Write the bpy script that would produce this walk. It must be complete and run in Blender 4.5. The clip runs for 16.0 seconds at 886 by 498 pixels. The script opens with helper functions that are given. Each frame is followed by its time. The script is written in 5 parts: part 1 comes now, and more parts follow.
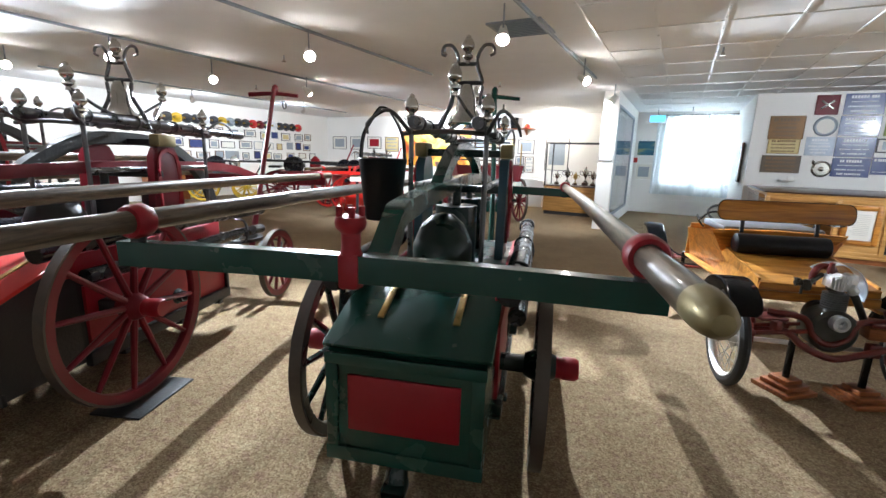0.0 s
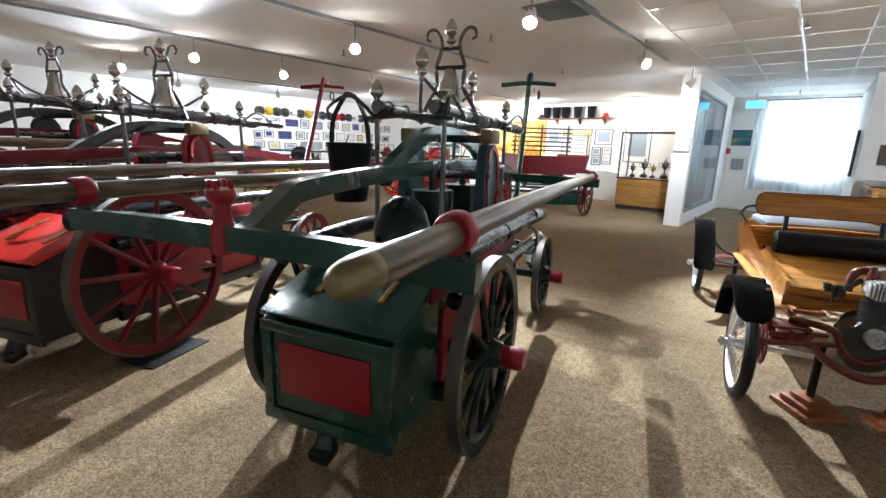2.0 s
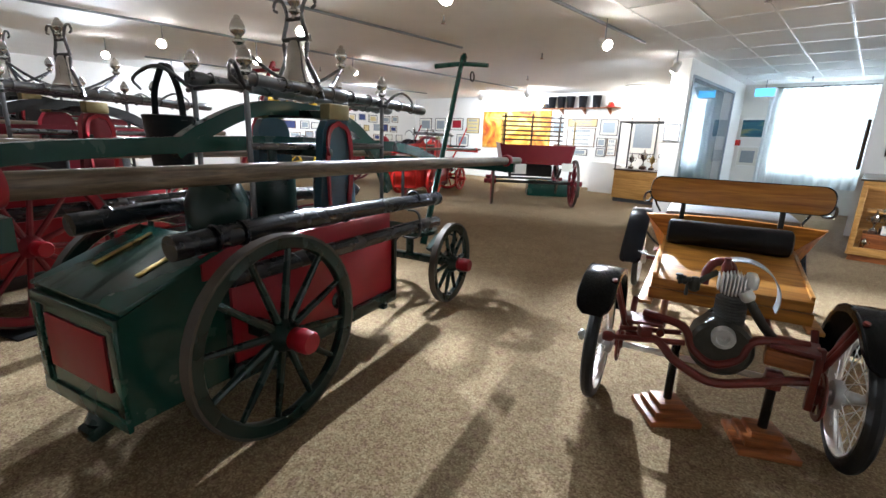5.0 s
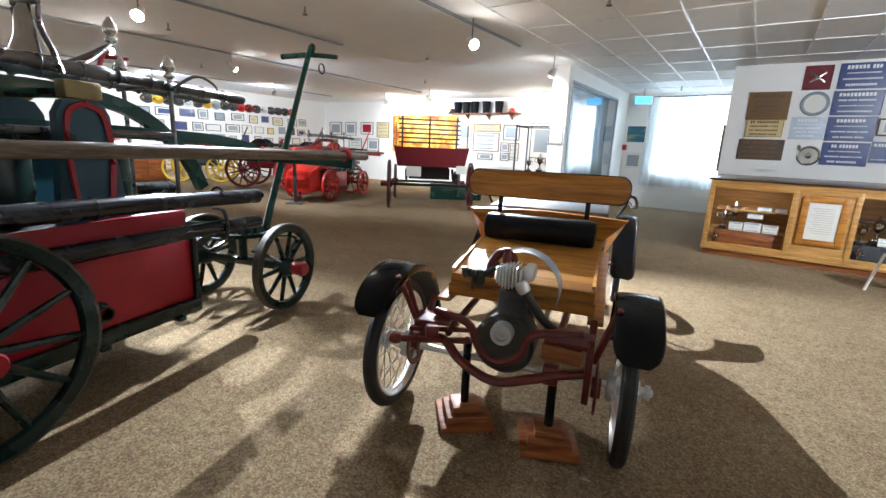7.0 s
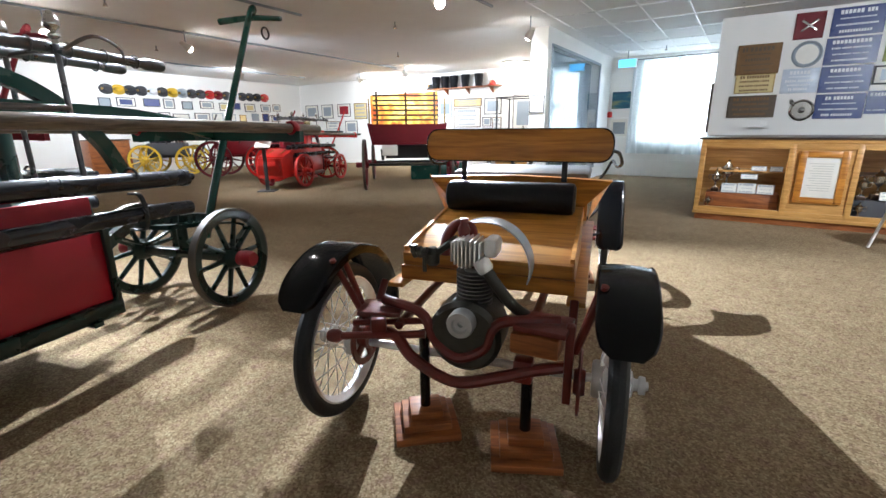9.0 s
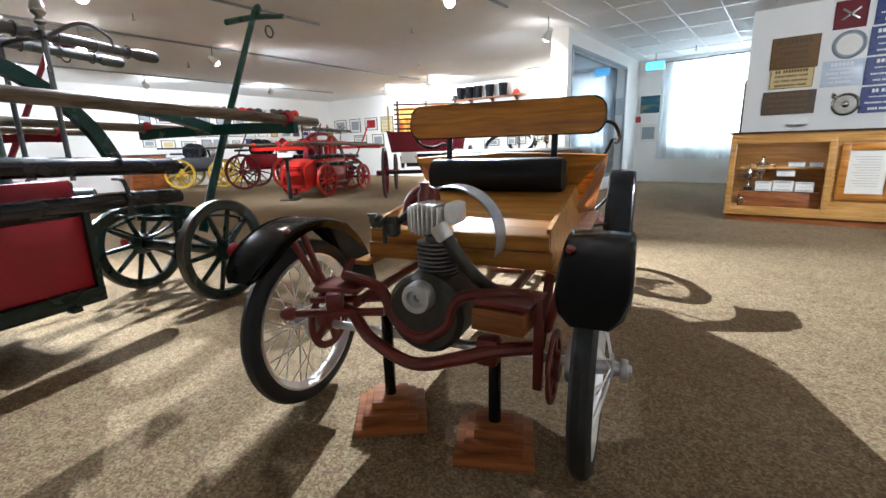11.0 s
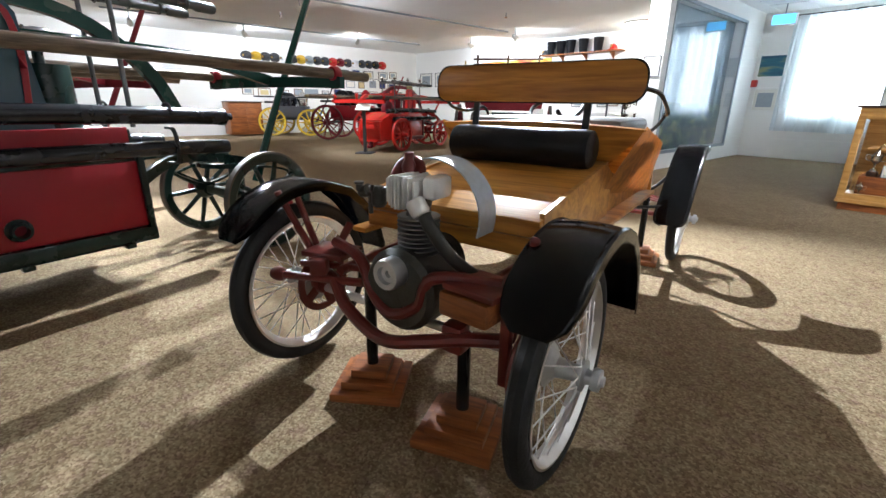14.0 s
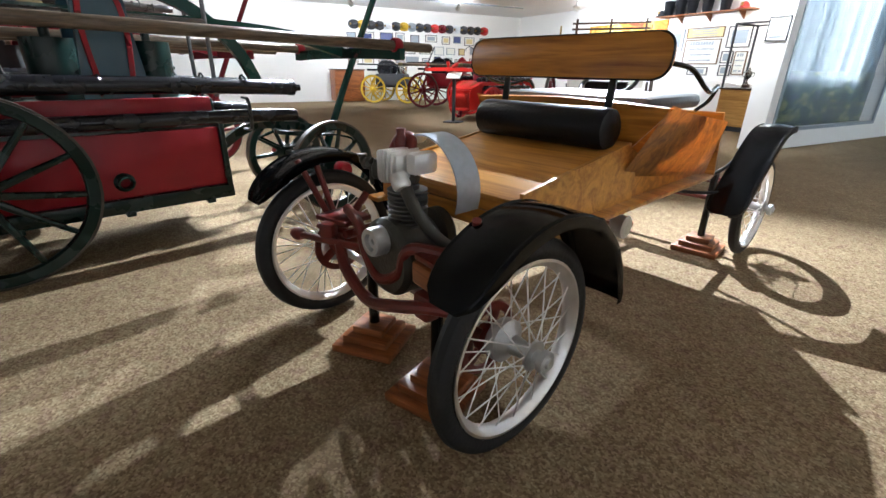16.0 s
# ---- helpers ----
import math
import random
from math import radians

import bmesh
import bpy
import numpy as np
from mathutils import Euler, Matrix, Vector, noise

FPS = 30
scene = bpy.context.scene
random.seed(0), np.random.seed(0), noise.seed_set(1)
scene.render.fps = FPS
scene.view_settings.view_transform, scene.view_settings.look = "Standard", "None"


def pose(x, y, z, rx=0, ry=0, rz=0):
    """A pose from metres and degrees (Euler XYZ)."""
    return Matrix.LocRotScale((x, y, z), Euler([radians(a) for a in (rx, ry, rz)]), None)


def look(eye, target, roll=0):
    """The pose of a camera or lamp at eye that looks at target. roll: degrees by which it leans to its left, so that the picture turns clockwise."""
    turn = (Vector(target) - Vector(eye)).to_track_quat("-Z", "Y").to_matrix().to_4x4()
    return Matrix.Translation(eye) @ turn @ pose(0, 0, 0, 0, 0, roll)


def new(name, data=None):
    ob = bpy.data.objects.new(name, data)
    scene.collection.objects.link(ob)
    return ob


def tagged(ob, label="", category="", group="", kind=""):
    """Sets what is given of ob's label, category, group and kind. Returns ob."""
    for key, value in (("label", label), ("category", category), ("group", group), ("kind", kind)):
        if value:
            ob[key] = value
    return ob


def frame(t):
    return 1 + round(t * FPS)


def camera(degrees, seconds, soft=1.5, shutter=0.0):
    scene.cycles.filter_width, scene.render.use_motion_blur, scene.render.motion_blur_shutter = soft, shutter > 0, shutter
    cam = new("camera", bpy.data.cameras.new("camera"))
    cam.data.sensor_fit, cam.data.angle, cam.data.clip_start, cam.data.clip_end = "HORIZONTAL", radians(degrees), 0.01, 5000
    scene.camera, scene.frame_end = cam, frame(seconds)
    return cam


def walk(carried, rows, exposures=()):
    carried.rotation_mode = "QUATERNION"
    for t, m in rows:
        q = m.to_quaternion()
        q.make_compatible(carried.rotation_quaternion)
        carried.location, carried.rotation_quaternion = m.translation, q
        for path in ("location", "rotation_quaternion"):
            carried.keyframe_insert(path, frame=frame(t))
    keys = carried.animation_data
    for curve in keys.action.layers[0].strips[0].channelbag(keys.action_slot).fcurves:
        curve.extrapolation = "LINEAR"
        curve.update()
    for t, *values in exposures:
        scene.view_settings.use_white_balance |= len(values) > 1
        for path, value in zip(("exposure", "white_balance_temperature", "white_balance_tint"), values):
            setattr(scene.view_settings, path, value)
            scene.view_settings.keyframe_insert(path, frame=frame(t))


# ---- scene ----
cam = camera(89.8, 16.0)
PATH = [
    (0, (0.033, -0.107, 1.456), (-0.873, 1.627, 1.046), 1.7),
    (0.5, (0.155, -0.014, 1.441), (-0.838, 1.673, 1.029), 2.0),
    (1, (0.268, 0.073, 1.439), (-0.825, 1.692, 1.014), 2.0),
    (1.5, (0.425, 0.145, 1.430), (-0.755, 1.698, 0.988), 2.0),
    (2, (0.598, 0.222, 1.435), (-0.628, 1.736, 0.980), 1.7),
    (2.5, (0.716, 0.352, 1.422), (-0.540, 1.834, 0.953), 1.5),
    (3, (0.796, 0.509, 1.395), (-0.513, 1.942, 0.914), 1.9),
    (3.2, (0.829, 0.562, 1.404), (-0.502, 1.972, 0.916), 2.1),
    (5.3, (1.427, 1.153, 1.364), (0.101, 2.568, 0.875), 2.1),
    (5.5, (1.471, 1.250, 1.357), (0.171, 2.684, 0.857), 2.4),
    (6, (1.585, 1.396, 1.356), (0.363, 2.891, 0.835), 3.3),
    (6.5, (1.695, 1.545, 1.324), (0.538, 3.104, 0.841), 3.2),
    (7, (1.801, 1.666, 1.300), (0.696, 3.272, 0.854), 2.5),
    (7.5, (1.827, 1.769, 1.288), (0.797, 3.417, 0.817), 2.3),
    (8, (1.798, 1.893, 1.255), (0.817, 3.555, 0.730), 1.6),
    (8.5, (1.765, 1.985, 1.227), (0.769, 3.630, 0.676), 0.4),
    (9, (1.747, 2.072, 1.183), (0.681, 3.682, 0.662), -0.5),
    (11.5, (1.909, 2.325, 0.952), (0.696, 3.851, 0.508), -1.8),
    (12, (1.912, 2.342, 0.939), (0.663, 3.831, 0.469), -2.5),
    (12.5, (1.930, 2.388, 0.962), (0.620, 3.807, 0.444), -3.5),
    (13, (1.980, 2.437, 1.015), (0.618, 3.786, 0.447), -2.9),
    (13.5, (2.027, 2.509, 1.029), (0.632, 3.811, 0.429), -0.6),
    (14, (2.054, 2.597, 1.015), (0.628, 3.853, 0.392), 0.8),
    (14.5, (2.087, 2.682, 1.004), (0.607, 3.856, 0.347), 0.1),
    (15, (2.154, 2.744, 1.009), (0.609, 3.805, 0.311), -0.6),
    (15.5, (2.246, 2.802, 1.023), (0.643, 3.750, 0.295), -0.4),
    (16, (2.311, 2.859, 1.052), (0.680, 3.737, 0.299), 0.8),
]
walk(cam, [(t, look(eye, target, roll)) for t, eye, target, roll in PATH])

# ---- light ----
world = bpy.data.worlds.new("world")
scene.world = world
world.use_nodes = True
wn = world.node_tree.nodes
sky = wn.new("ShaderNodeTexSky")
sky.sky_type = "NISHITA"
sky.sun_disc = False
sky.sun_elevation, sky.sun_rotation = radians(40), radians(20)
world.node_tree.links.new(sky.outputs[0], wn["Background"].inputs[0])
wn["Background"].inputs[1].default_value = 0.12
scene.view_settings.exposure = 0.25
CEIL = 2.85


def lamp(kind, name, m, watts, color, size=0.05, cone=None):
    d = bpy.data.lights.new(name, kind)
    d.energy, d.color = watts, color
    if kind == "AREA":
        d.shape, d.size, d.size_y = "RECTANGLE", size[0], size[1]
    else:
        d.shadow_soft_size = size
    if cone:
        d.spot_size, d.spot_blend = radians(cone), 0.75
    ob = new(name, d)
    ob.matrix_world = m
    return ob


WARM = (0.88, 0.985, 1.11)
DAY = (0.72, 0.87, 1.0)
# track spots: place, aim, watts, cone
SPOTS = [
    ((-3.98, 4.05, 2.58), (-1.4, 1.9, 0.0), 1150, 88),
    ((-6.7, 3.3, 2.6), (-3.0, 0.9, 0.2), 820, 92),
    ((-8.9, 3.0, 2.6), (-4.6, 1.2, 0.0), 640, 100),
    ((-1.6, 4.1, 2.58), (-0.85, 2.15, 0.0), 520, 62),
    ((-6.65, 4.7, 2.55), (-3.2, 3.3, 0.0), 160, 60),
    ((-6.5, 6.57, 2.6), (-6.0, 9.6, 0.3), 300, 130),
    ((-1.35, 6.68, 2.57), (3.0, 4.2, 0.0), 1950, 84),
    ((-1.25, 9.1, 2.6), (-3.4, 10.8, 0.5), 200, 130),
    ((-10.5, 6.9, 2.6), (-13.0, 9.0, 1.2), 190, 140),
    ((-9.7, 9.7, 2.6), (-13.0, 11.0, 1.2), 190, 140),
    ((-6.0, 12.0, 2.6), (-6.2, 14.3, 1.5), 210, 140),
    ((-8.0, 12.4, 2.6), (-8.2, 14.3, 1.8), 300, 140),
    ((4.6, 5.2, 2.6), (2.6, 10.6, 1.4), 560, 104),
    ((-10.5, 4.5, 2.6), (-13.0, 5.2, 1.2), 180, 140),
    ((-8.6, 0.6, 2.6), (-12.0, 1.5, 0.8), 260, 140),
    ((-3.9, 1.2, 2.6), (-3.0, 0.3, 0.6), 240, 100),
]
for eye, aim, watts, cone in SPOTS:
    lamp("SPOT", "spot_lamp", look(Vector(eye) + (Vector(aim) - Vector(eye)).normalized() * 0.14, aim), watts, WARM, 0.012, cone)
lamp("POINT", "dome_lamp", pose(-3.5, 13.7, 2.6), 45, (1, 0.95, 0.85), 0.12)
lamp("AREA", "window_daylight", look((0.25, 14.62, 1.65), (0.25, 10, 1.2)), 150, DAY, (1.7, 2.2))


# ---- materials ----
def mat(name, color, rough=0.5, metal=0.0, vary=0.15, scale=6.0, bump=0.0, bscale=60.0, coat=0.0, emit=None, glass=False, spec=0.38):
    m = bpy.data.materials.new(name)
    m.use_nodes = True
    nt = m.node_tree
    b = nt.nodes["Principled BSDF"]
    b.inputs["Roughness"].default_value = rough
    b.inputs["Metallic"].default_value = metal
    b.inputs["Base Color"].default_value = (*color, 1)
    if not metal and not glass:
        b.inputs["Specular IOR Level"].default_value = spec
    if coat:
        b.inputs["Coat Weight"].default_value = coat
        b.inputs["Coat Roughness"].default_value = 0.08
    if glass:
        b.inputs["Transmission Weight"].default_value = 1.0
        b.inputs["IOR"].default_value = 1.05
    if emit:
        b.inputs["Emission Color"].default_value = (*emit[0], 1)
        b.inputs["Emission Strength"].default_value = emit[1]
    if vary and not glass:
        tc = nt.nodes.new("ShaderNodeTexCoord")
        n1 = nt.nodes.new("ShaderNodeTexNoise")
        n1.inputs["Scale"].default_value, n1.inputs["Detail"].default_value = scale, 6
        mix = nt.nodes.new("ShaderNodeMix")
        mix.data_type = "RGBA"
        lo = [c * (1 - vary) for c in color]
        hi = [min(1, c * (1 + vary)) for c in color]
        mix.inputs[6].default_value, mix.inputs[7].default_value = (*lo, 1), (*hi, 1)
        nt.links.new(tc.outputs["Object"], n1.inputs["Vector"])
        nt.links.new(n1.outputs[0], mix.inputs[0])
        nt.links.new(mix.outputs[2], b.inputs["Base Color"])
        rr = nt.nodes.new("ShaderNodeMapRange")
        rr.inputs[3].default_value, rr.inputs[4].default_value = max(0, rough - 0.12), min(1, rough + 0.12)
        nt.links.new(n1.outputs[0], rr.inputs[0])
        nt.links.new(rr.outputs[0], b.inputs["Roughness"])
        if bump:
            n2 = nt.nodes.new("ShaderNodeTexNoise")
            n2.inputs["Scale"].default_value, n2.inputs["Detail"].default_value = bscale, 4
            bp = nt.nodes.new("ShaderNodeBump")
            bp.inputs["Strength"].default_value, bp.inputs["Distance"].default_value = bump, 0.01
            nt.links.new(tc.outputs["Object"], n2.inputs["Vector"])
            nt.links.new(n2.outputs[0], bp.inputs["Height"])
            nt.links.new(bp.outputs[0], b.inputs["Normal"])
    return m


def wood(name, dark, light, rough=0.35, axis=0, scale=9.0, coat=0.3):
    m = mat(name, light, rough, vary=0, coat=coat)
    nt = m.node_tree
    b = nt.nodes["Principled BSDF"]
    tc = nt.nodes.new("ShaderNodeTexCoord")
    mp = nt.nodes.new("ShaderNodeMapping")
    stretch = [scale] * 3
    stretch[axis] = scale * 0.09
    mp.inputs["Scale"].default_value = stretch
    n1 = nt.nodes.new("ShaderNodeTexNoise")
    n1.inputs["Scale"].default_value, n1.inputs["Detail"].default_value, n1.inputs["Distortion"].default_value = 1.4, 7, 1.6
    wv = nt.nodes.new("ShaderNodeTexNoise")
    wv.inputs["Scale"].default_value, wv.inputs["Detail"].default_value = 9, 3
    add = nt.nodes.new("ShaderNodeMath")
    add.operation = "MULTIPLY_ADD"
    add.inputs[1].default_value = 0.35
    ramp = nt.nodes.new("ShaderNodeValToRGB")
    ramp.color_ramp.elements[0].position, ramp.color_ramp.elements[1].position = 0.48, 0.82
    ramp.color_ramp.elements[0].color, ramp.color_ramp.elements[1].color = (*dark, 1), (*light, 1)
    nt.links.new(tc.outputs["Object"], mp.inputs[0])
    nt.links.new(mp.outputs[0], n1.inputs["Vector"])
    nt.links.new(mp.outputs[0], wv.inputs["Vector"])
    nt.links.new(wv.outputs[0], add.inputs[0])
    nt.links.new(n1.outputs[0], add.inputs[2])
    nt.links.new(add.outputs[0], ramp.inputs[0])
    nt.links.new(ramp.outputs[0], b.inputs["Base Color"])
    return m


def carpet_mat():
    """Cut-pile carpet: single flecks of several yarns, with worn and tinted blotches."""
    m = mat("carpet", (0.3, 0.24, 0.16), 0.95, vary=0)
    nt = m.node_tree
    b = nt.nodes["Principled BSDF"]
    b.inputs["Specular IOR Level"].default_value = 0.08
    tc = nt.nodes.new("ShaderNodeTexCoord")
    warp, fine, mid, big = (nt.nodes.new("ShaderNodeTexNoise") for _ in range(4))
    for n, sc, det, ro in ((warp, 60, 2, 0.5), (fine, 190, 3, 0.6), (mid, 17, 5, 0.65), (big, 2.6, 7, 0.7)):
        n.inputs["Scale"].default_value, n.inputs["Detail"].default_value, n.inputs["Roughness"].default_value = sc, det, ro
    off = nt.nodes.new("ShaderNodeVectorMath")
    off.operation = "MULTIPLY_ADD"
    off.inputs[1].default_value = (0.012, 0.012, 0.012)
    vor = nt.nodes.new("ShaderNodeTexVoronoi")
    vor.inputs["Scale"].default_value = 135
    sep = nt.nodes.new("ShaderNodeSeparateColor")
    mixv = nt.nodes.new("ShaderNodeMath")
    mixv.operation = "MULTIPLY_ADD"
    mixv.inputs[1].default_value = 0.62
    half = nt.nodes.new("ShaderNodeMath")
    half.operation = "MULTIPLY"
    half.inputs[1].default_value = 0.38
    ramp = nt.nodes.new("ShaderNodeValToRGB")
    e = ramp.color_ramp.elements
    e[0].position, e[0].color = 0.16, (0.15, 0.11, 0.072, 1)
    e[1].position, e[1].color = 0.86, (0.4, 0.335, 0.24, 1)
    e.new(0.38).color = (0.21, 0.16, 0.104, 1)
    e.new(0.62).color = (0.288, 0.232, 0.156, 1)
    tint = nt.nodes.new("ShaderNodeValToRGB")
    t = tint.color_ramp.elements
    t[0].position, t[0].color = 0.34, (0.84, 0.7, 0.72, 1)
    t[1].position, t[1].color = 0.68, (1.0, 1.0, 0.93, 1)
    t.new(0.5).color = (0.97, 0.9, 0.8, 1)
    wear = nt.nodes.new("ShaderNodeValToRGB")
    wear.color_ramp.elements[0].position, wear.color_ramp.elements[1].position = 0.3, 0.7
    wear.color_ramp.elements[0].color, wear.color_ramp.elements[1].color = (0.8, 0.77, 0.74, 1), (1, 1, 1, 1)
    m1, m2 = nt.nodes.new("ShaderNodeMix"), nt.nodes.new("ShaderNodeMix")
    for n in (m1, m2):
        n.data_type, n.blend_type = "RGBA", "MULTIPLY"
        n.inputs[0].default_value = 1.0
    bp = nt.nodes.new("ShaderNodeBump")
    bp.inputs["Strength"].default_value, bp.inputs["Distance"].default_value = 0.12, 0.004
    for n in (warp, fine, mid, big):
        nt.links.new(tc.outputs["Object"], n.inputs["Vector"])
    nt.links.new(warp.outputs[1], off.inputs[0])
    nt.links.new(tc.outputs["Object"], off.inputs[2])
    nt.links.new(off.outputs[0], vor.inputs["Vector"])
    nt.links.new(vor.outputs["Color"], sep.inputs[0])
    nt.links.new(fine.outputs[0], half.inputs[0])
    nt.links.new(sep.outputs[0], mixv.inputs[0])
    nt.links.new(half.outputs[0], mixv.inputs[2])
    nt.links.new(mixv.outputs[0], ramp.inputs[0])
    nt.links.new(mid.outputs[0], tint.inputs[0])
    nt.links.new(big.outputs[0], wear.inputs[0])
    nt.links.new(ramp.outputs[0], m1.inputs[6])
    nt.links.new(tint.outputs[0], m1.inputs[7])
    nt.links.new(m1.outputs[2], m2.inputs[6])
    nt.links.new(wear.outputs[0], m2.inputs[7])
    nt.links.new(m2.outputs[2], b.inputs["Base Color"])
    nt.links.new(vor.outputs["Distance"], bp.inputs["Height"])
    nt.links.new(bp.outputs[0], b.inputs["Normal"])
    return m


CARPET = carpet_mat()
WALL = mat("wall_paint", (0.8, 0.785, 0.755), 0.7, vary=0.04, scale=1.5, bump=0.05, bscale=180)
CEILING = mat("ceiling_tile", (0.85, 0.85, 0.845), 0.75, vary=0.05, scale=3, bump=0.15, bscale=220)
GRID = mat("ceiling_grid", (0.85, 0.85, 0.84), 0.3, vary=0.02)
WHITE = mat("white_paint", (0.8, 0.79, 0.76), 0.5, vary=0.05)
GREEN = mat("green_enamel", (0.006, 0.046, 0.035), 0.25, vary=0.25, scale=5, coat=0.25, bump=0.04, bscale=25, spec=0.35)
DKGREEN = mat("dark_green_enamel", (0.004, 0.017, 0.014), 0.28, vary=0.3, scale=5, coat=0.12, bump=0.04, bscale=25, spec=0.3)
TEAL = mat("teal_enamel", (0.01, 0.055, 0.085), 0.35, vary=0.3, scale=5, coat=0.3)
RED = mat("red_enamel", (0.27, 0.002, 0.011), 0.45, vary=0.2, scale=5, coat=0.12, bump=0.05, bscale=20)
BRIGHTRED = mat("bright_red_enamel", (0.55, 0.02, 0.015), 0.33, vary=0.15, scale=5, coat=0.4)
MAROON = mat("maroon_paint", (0.14, 0.004, 0.011), 0.42, vary=0.25, scale=5, coat=0.12, spec=0.3)
RUST = mat("rust_red_paint", (0.13, 0.014, 0.009), 0.4, vary=0.35, scale=14, coat=0.2, bump=0.15, bscale=60)
YELLOW = mat("yellow_enamel", (0.6, 0.38, 0.03), 0.4, vary=0.15, scale=6)
BLACK = mat("black_enamel", (0.002, 0.0028, 0.005), 0.09, vary=0.1, scale=5, spec=0.25, coat=0.4)
BLACK.node_tree.nodes["Principled BSDF"].inputs["Coat Roughness"].default_value = 0.16
GUNMETAL = mat("dull_gunmetal", (0.13, 0.13, 0.135), 0.3, 1.0, vary=0.3, scale=14)
IRON = mat("black_iron", (0.011, 0.012, 0.013), 0.4, 0.1, vary=0.35, scale=12, bump=0.2, bscale=60)
LEATHER = mat("black_leather", (0.007, 0.0075, 0.01), 0.36, vary=0.3, scale=18, bump=0.2, bscale=60, spec=0.25)
HOSE = mat("leather_hose", (0.009, 0.01, 0.014), 0.26, vary=0.2, scale=7, bump=0.03, bscale=40, spec=0.4)
RUBBER = mat("tyre_rubber", (0.014, 0.014, 0.015), 0.6, vary=0.3, scale=20, bump=0.2, bscale=90)
WORNTYRE = mat("worn_iron_tyre", (0.075, 0.06, 0.05), 0.5, 0.4, vary=0.4, scale=14, bump=0.15)
STEEL = mat("plated_steel", (0.85, 0.85, 0.86), 0.42, 1.0, vary=0.2, scale=20)
ALU = mat("cast_aluminium", (0.55, 0.56, 0.57), 0.45, 0.85, vary=0.25, scale=30, bump=0.2, bscale=90)
ZINC = mat("grey_zinc_sheet", (0.3, 0.34, 0.38), 0.5, 0.4, vary=0.15, scale=18)
BRASS = mat("aged_brass", (0.42, 0.28, 0.1), 0.3, 1.0, vary=0.3, scale=16)
HEADALU = mat("polished_aluminium", (0.8, 0.8, 0.79), 0.42, 0.8, vary=0.2, scale=30, bump=0.1, bscale=90)
DULLBRASS = mat("dull_worn_brass", (0.23, 0.185, 0.09), 0.45, 0.6, vary=0.4, scale=18, bump=0.06, bscale=60)
FAINT = mat("faint_print", (0.5, 0.49, 0.46), 0.8, vary=0)
PEWTER = mat("polished_pewter", (0.5, 0.48, 0.44), 0.2, 1.0, vary=0.25, scale=14)
GREASE = mat("greasy_cast_iron", (0.06, 0.058, 0.05), 0.42, 0.6, vary=0.4, scale=22, bump=0.3, bscale=70)
OAK = wood("varnished_oak", (0.26, 0.085, 0.01), (0.62, 0.26, 0.042))
OAKY = wood("golden_plank", (0.33, 0.12, 0.015), (0.64, 0.3, 0.06), axis=0)
PINE = wood("orange_pine", (0.4, 0.19, 0.05), (0.62, 0.34, 0.11))
POLEWOOD = wood("worn_ash_pole", (0.05, 0.034, 0.022), (0.15, 0.11, 0.075), 0.36, axis=1, scale=30, coat=0.15)
REDWOOD = wood("reddish_block", (0.14, 0.036, 0.01), (0.34, 0.11, 0.03), 0.45, scale=14, coat=0.1)
DARKWOOD = wood("dark_wood", (0.03, 0.016, 0.01), (0.09, 0.045, 0.025))
FINIRON = mat("oily_grey_iron", (0.16, 0.16, 0.16), 0.38, 0.7, vary=0.35, scale=30)
GUARD = mat("galvanised_sheet", (0.45, 0.51, 0.58), 0.42, 0.35, vary=0.2, scale=40, bump=0.04, bscale=80)
GLASS = mat("clear_glass", (1, 1, 1), 0.0, glass=True)
BULB = mat("bulb", (1, 1, 1), 0.5, vary=0, emit=((1, 0.97, 0.92), 130))
DOME = mat("dome_diffuser", (1, 1, 1), 0.5, vary=0, emit=((1, 0.96, 0.88), 9))
EXIT = mat("exit_panel", (0.1, 0.5, 0.8), 0.4, vary=0, emit=((0.08, 0.5, 1.0), 2.2))
DAYGLOW = mat("bright_outdoors", (1, 1, 1), 1, vary=0, emit=((0.78, 0.9, 1.0), 2.6))
PAPER = mat("paper", (0.74, 0.72, 0.66), 0.8, vary=0.08, scale=10)
PALEBLUE = mat("etched_glass_sign", (0.5, 0.56, 0.64), 0.3, vary=0.15, scale=12)
NAVY = mat("navy_enamel_sign", (0.022, 0.04, 0.16), 0.3, vary=0.15, coat=0.3)
BRONZE = mat("bronze_plaque", (0.16, 0.085, 0.035), 0.4, 0.5, vary=0.25, scale=20)
DKBRONZE = mat("dark_bronze_plaque", (0.09, 0.065, 0.045), 0.45, 0.4, vary=0.3, scale=20)
CREAM = mat("cream_certificate", (0.62, 0.5, 0.25), 0.6, vary=0.12, scale=15)
INK = mat("ink", (0.05, 0.05, 0.055), 0.7, vary=0)
SIGNWHITE = mat("sign_white", (0.75, 0.76, 0.78), 0.5, vary=0)


# ---- mesh helpers ----
def box(bm, c, s, rot=(0, 0, 0), bevel=0.0):
    m = Matrix.LocRotScale(c, Euler([radians(a) for a in rot]), s)
    r = bmesh.ops.create_cube(bm, size=1, matrix=m)
    if bevel:
        es = list({e for v in r["verts"] for e in v.link_edges})
        bmesh.ops.bevel(bm, geom=es, offset=bevel, segments=2, profile=0.5, affect="EDGES")
    return bm


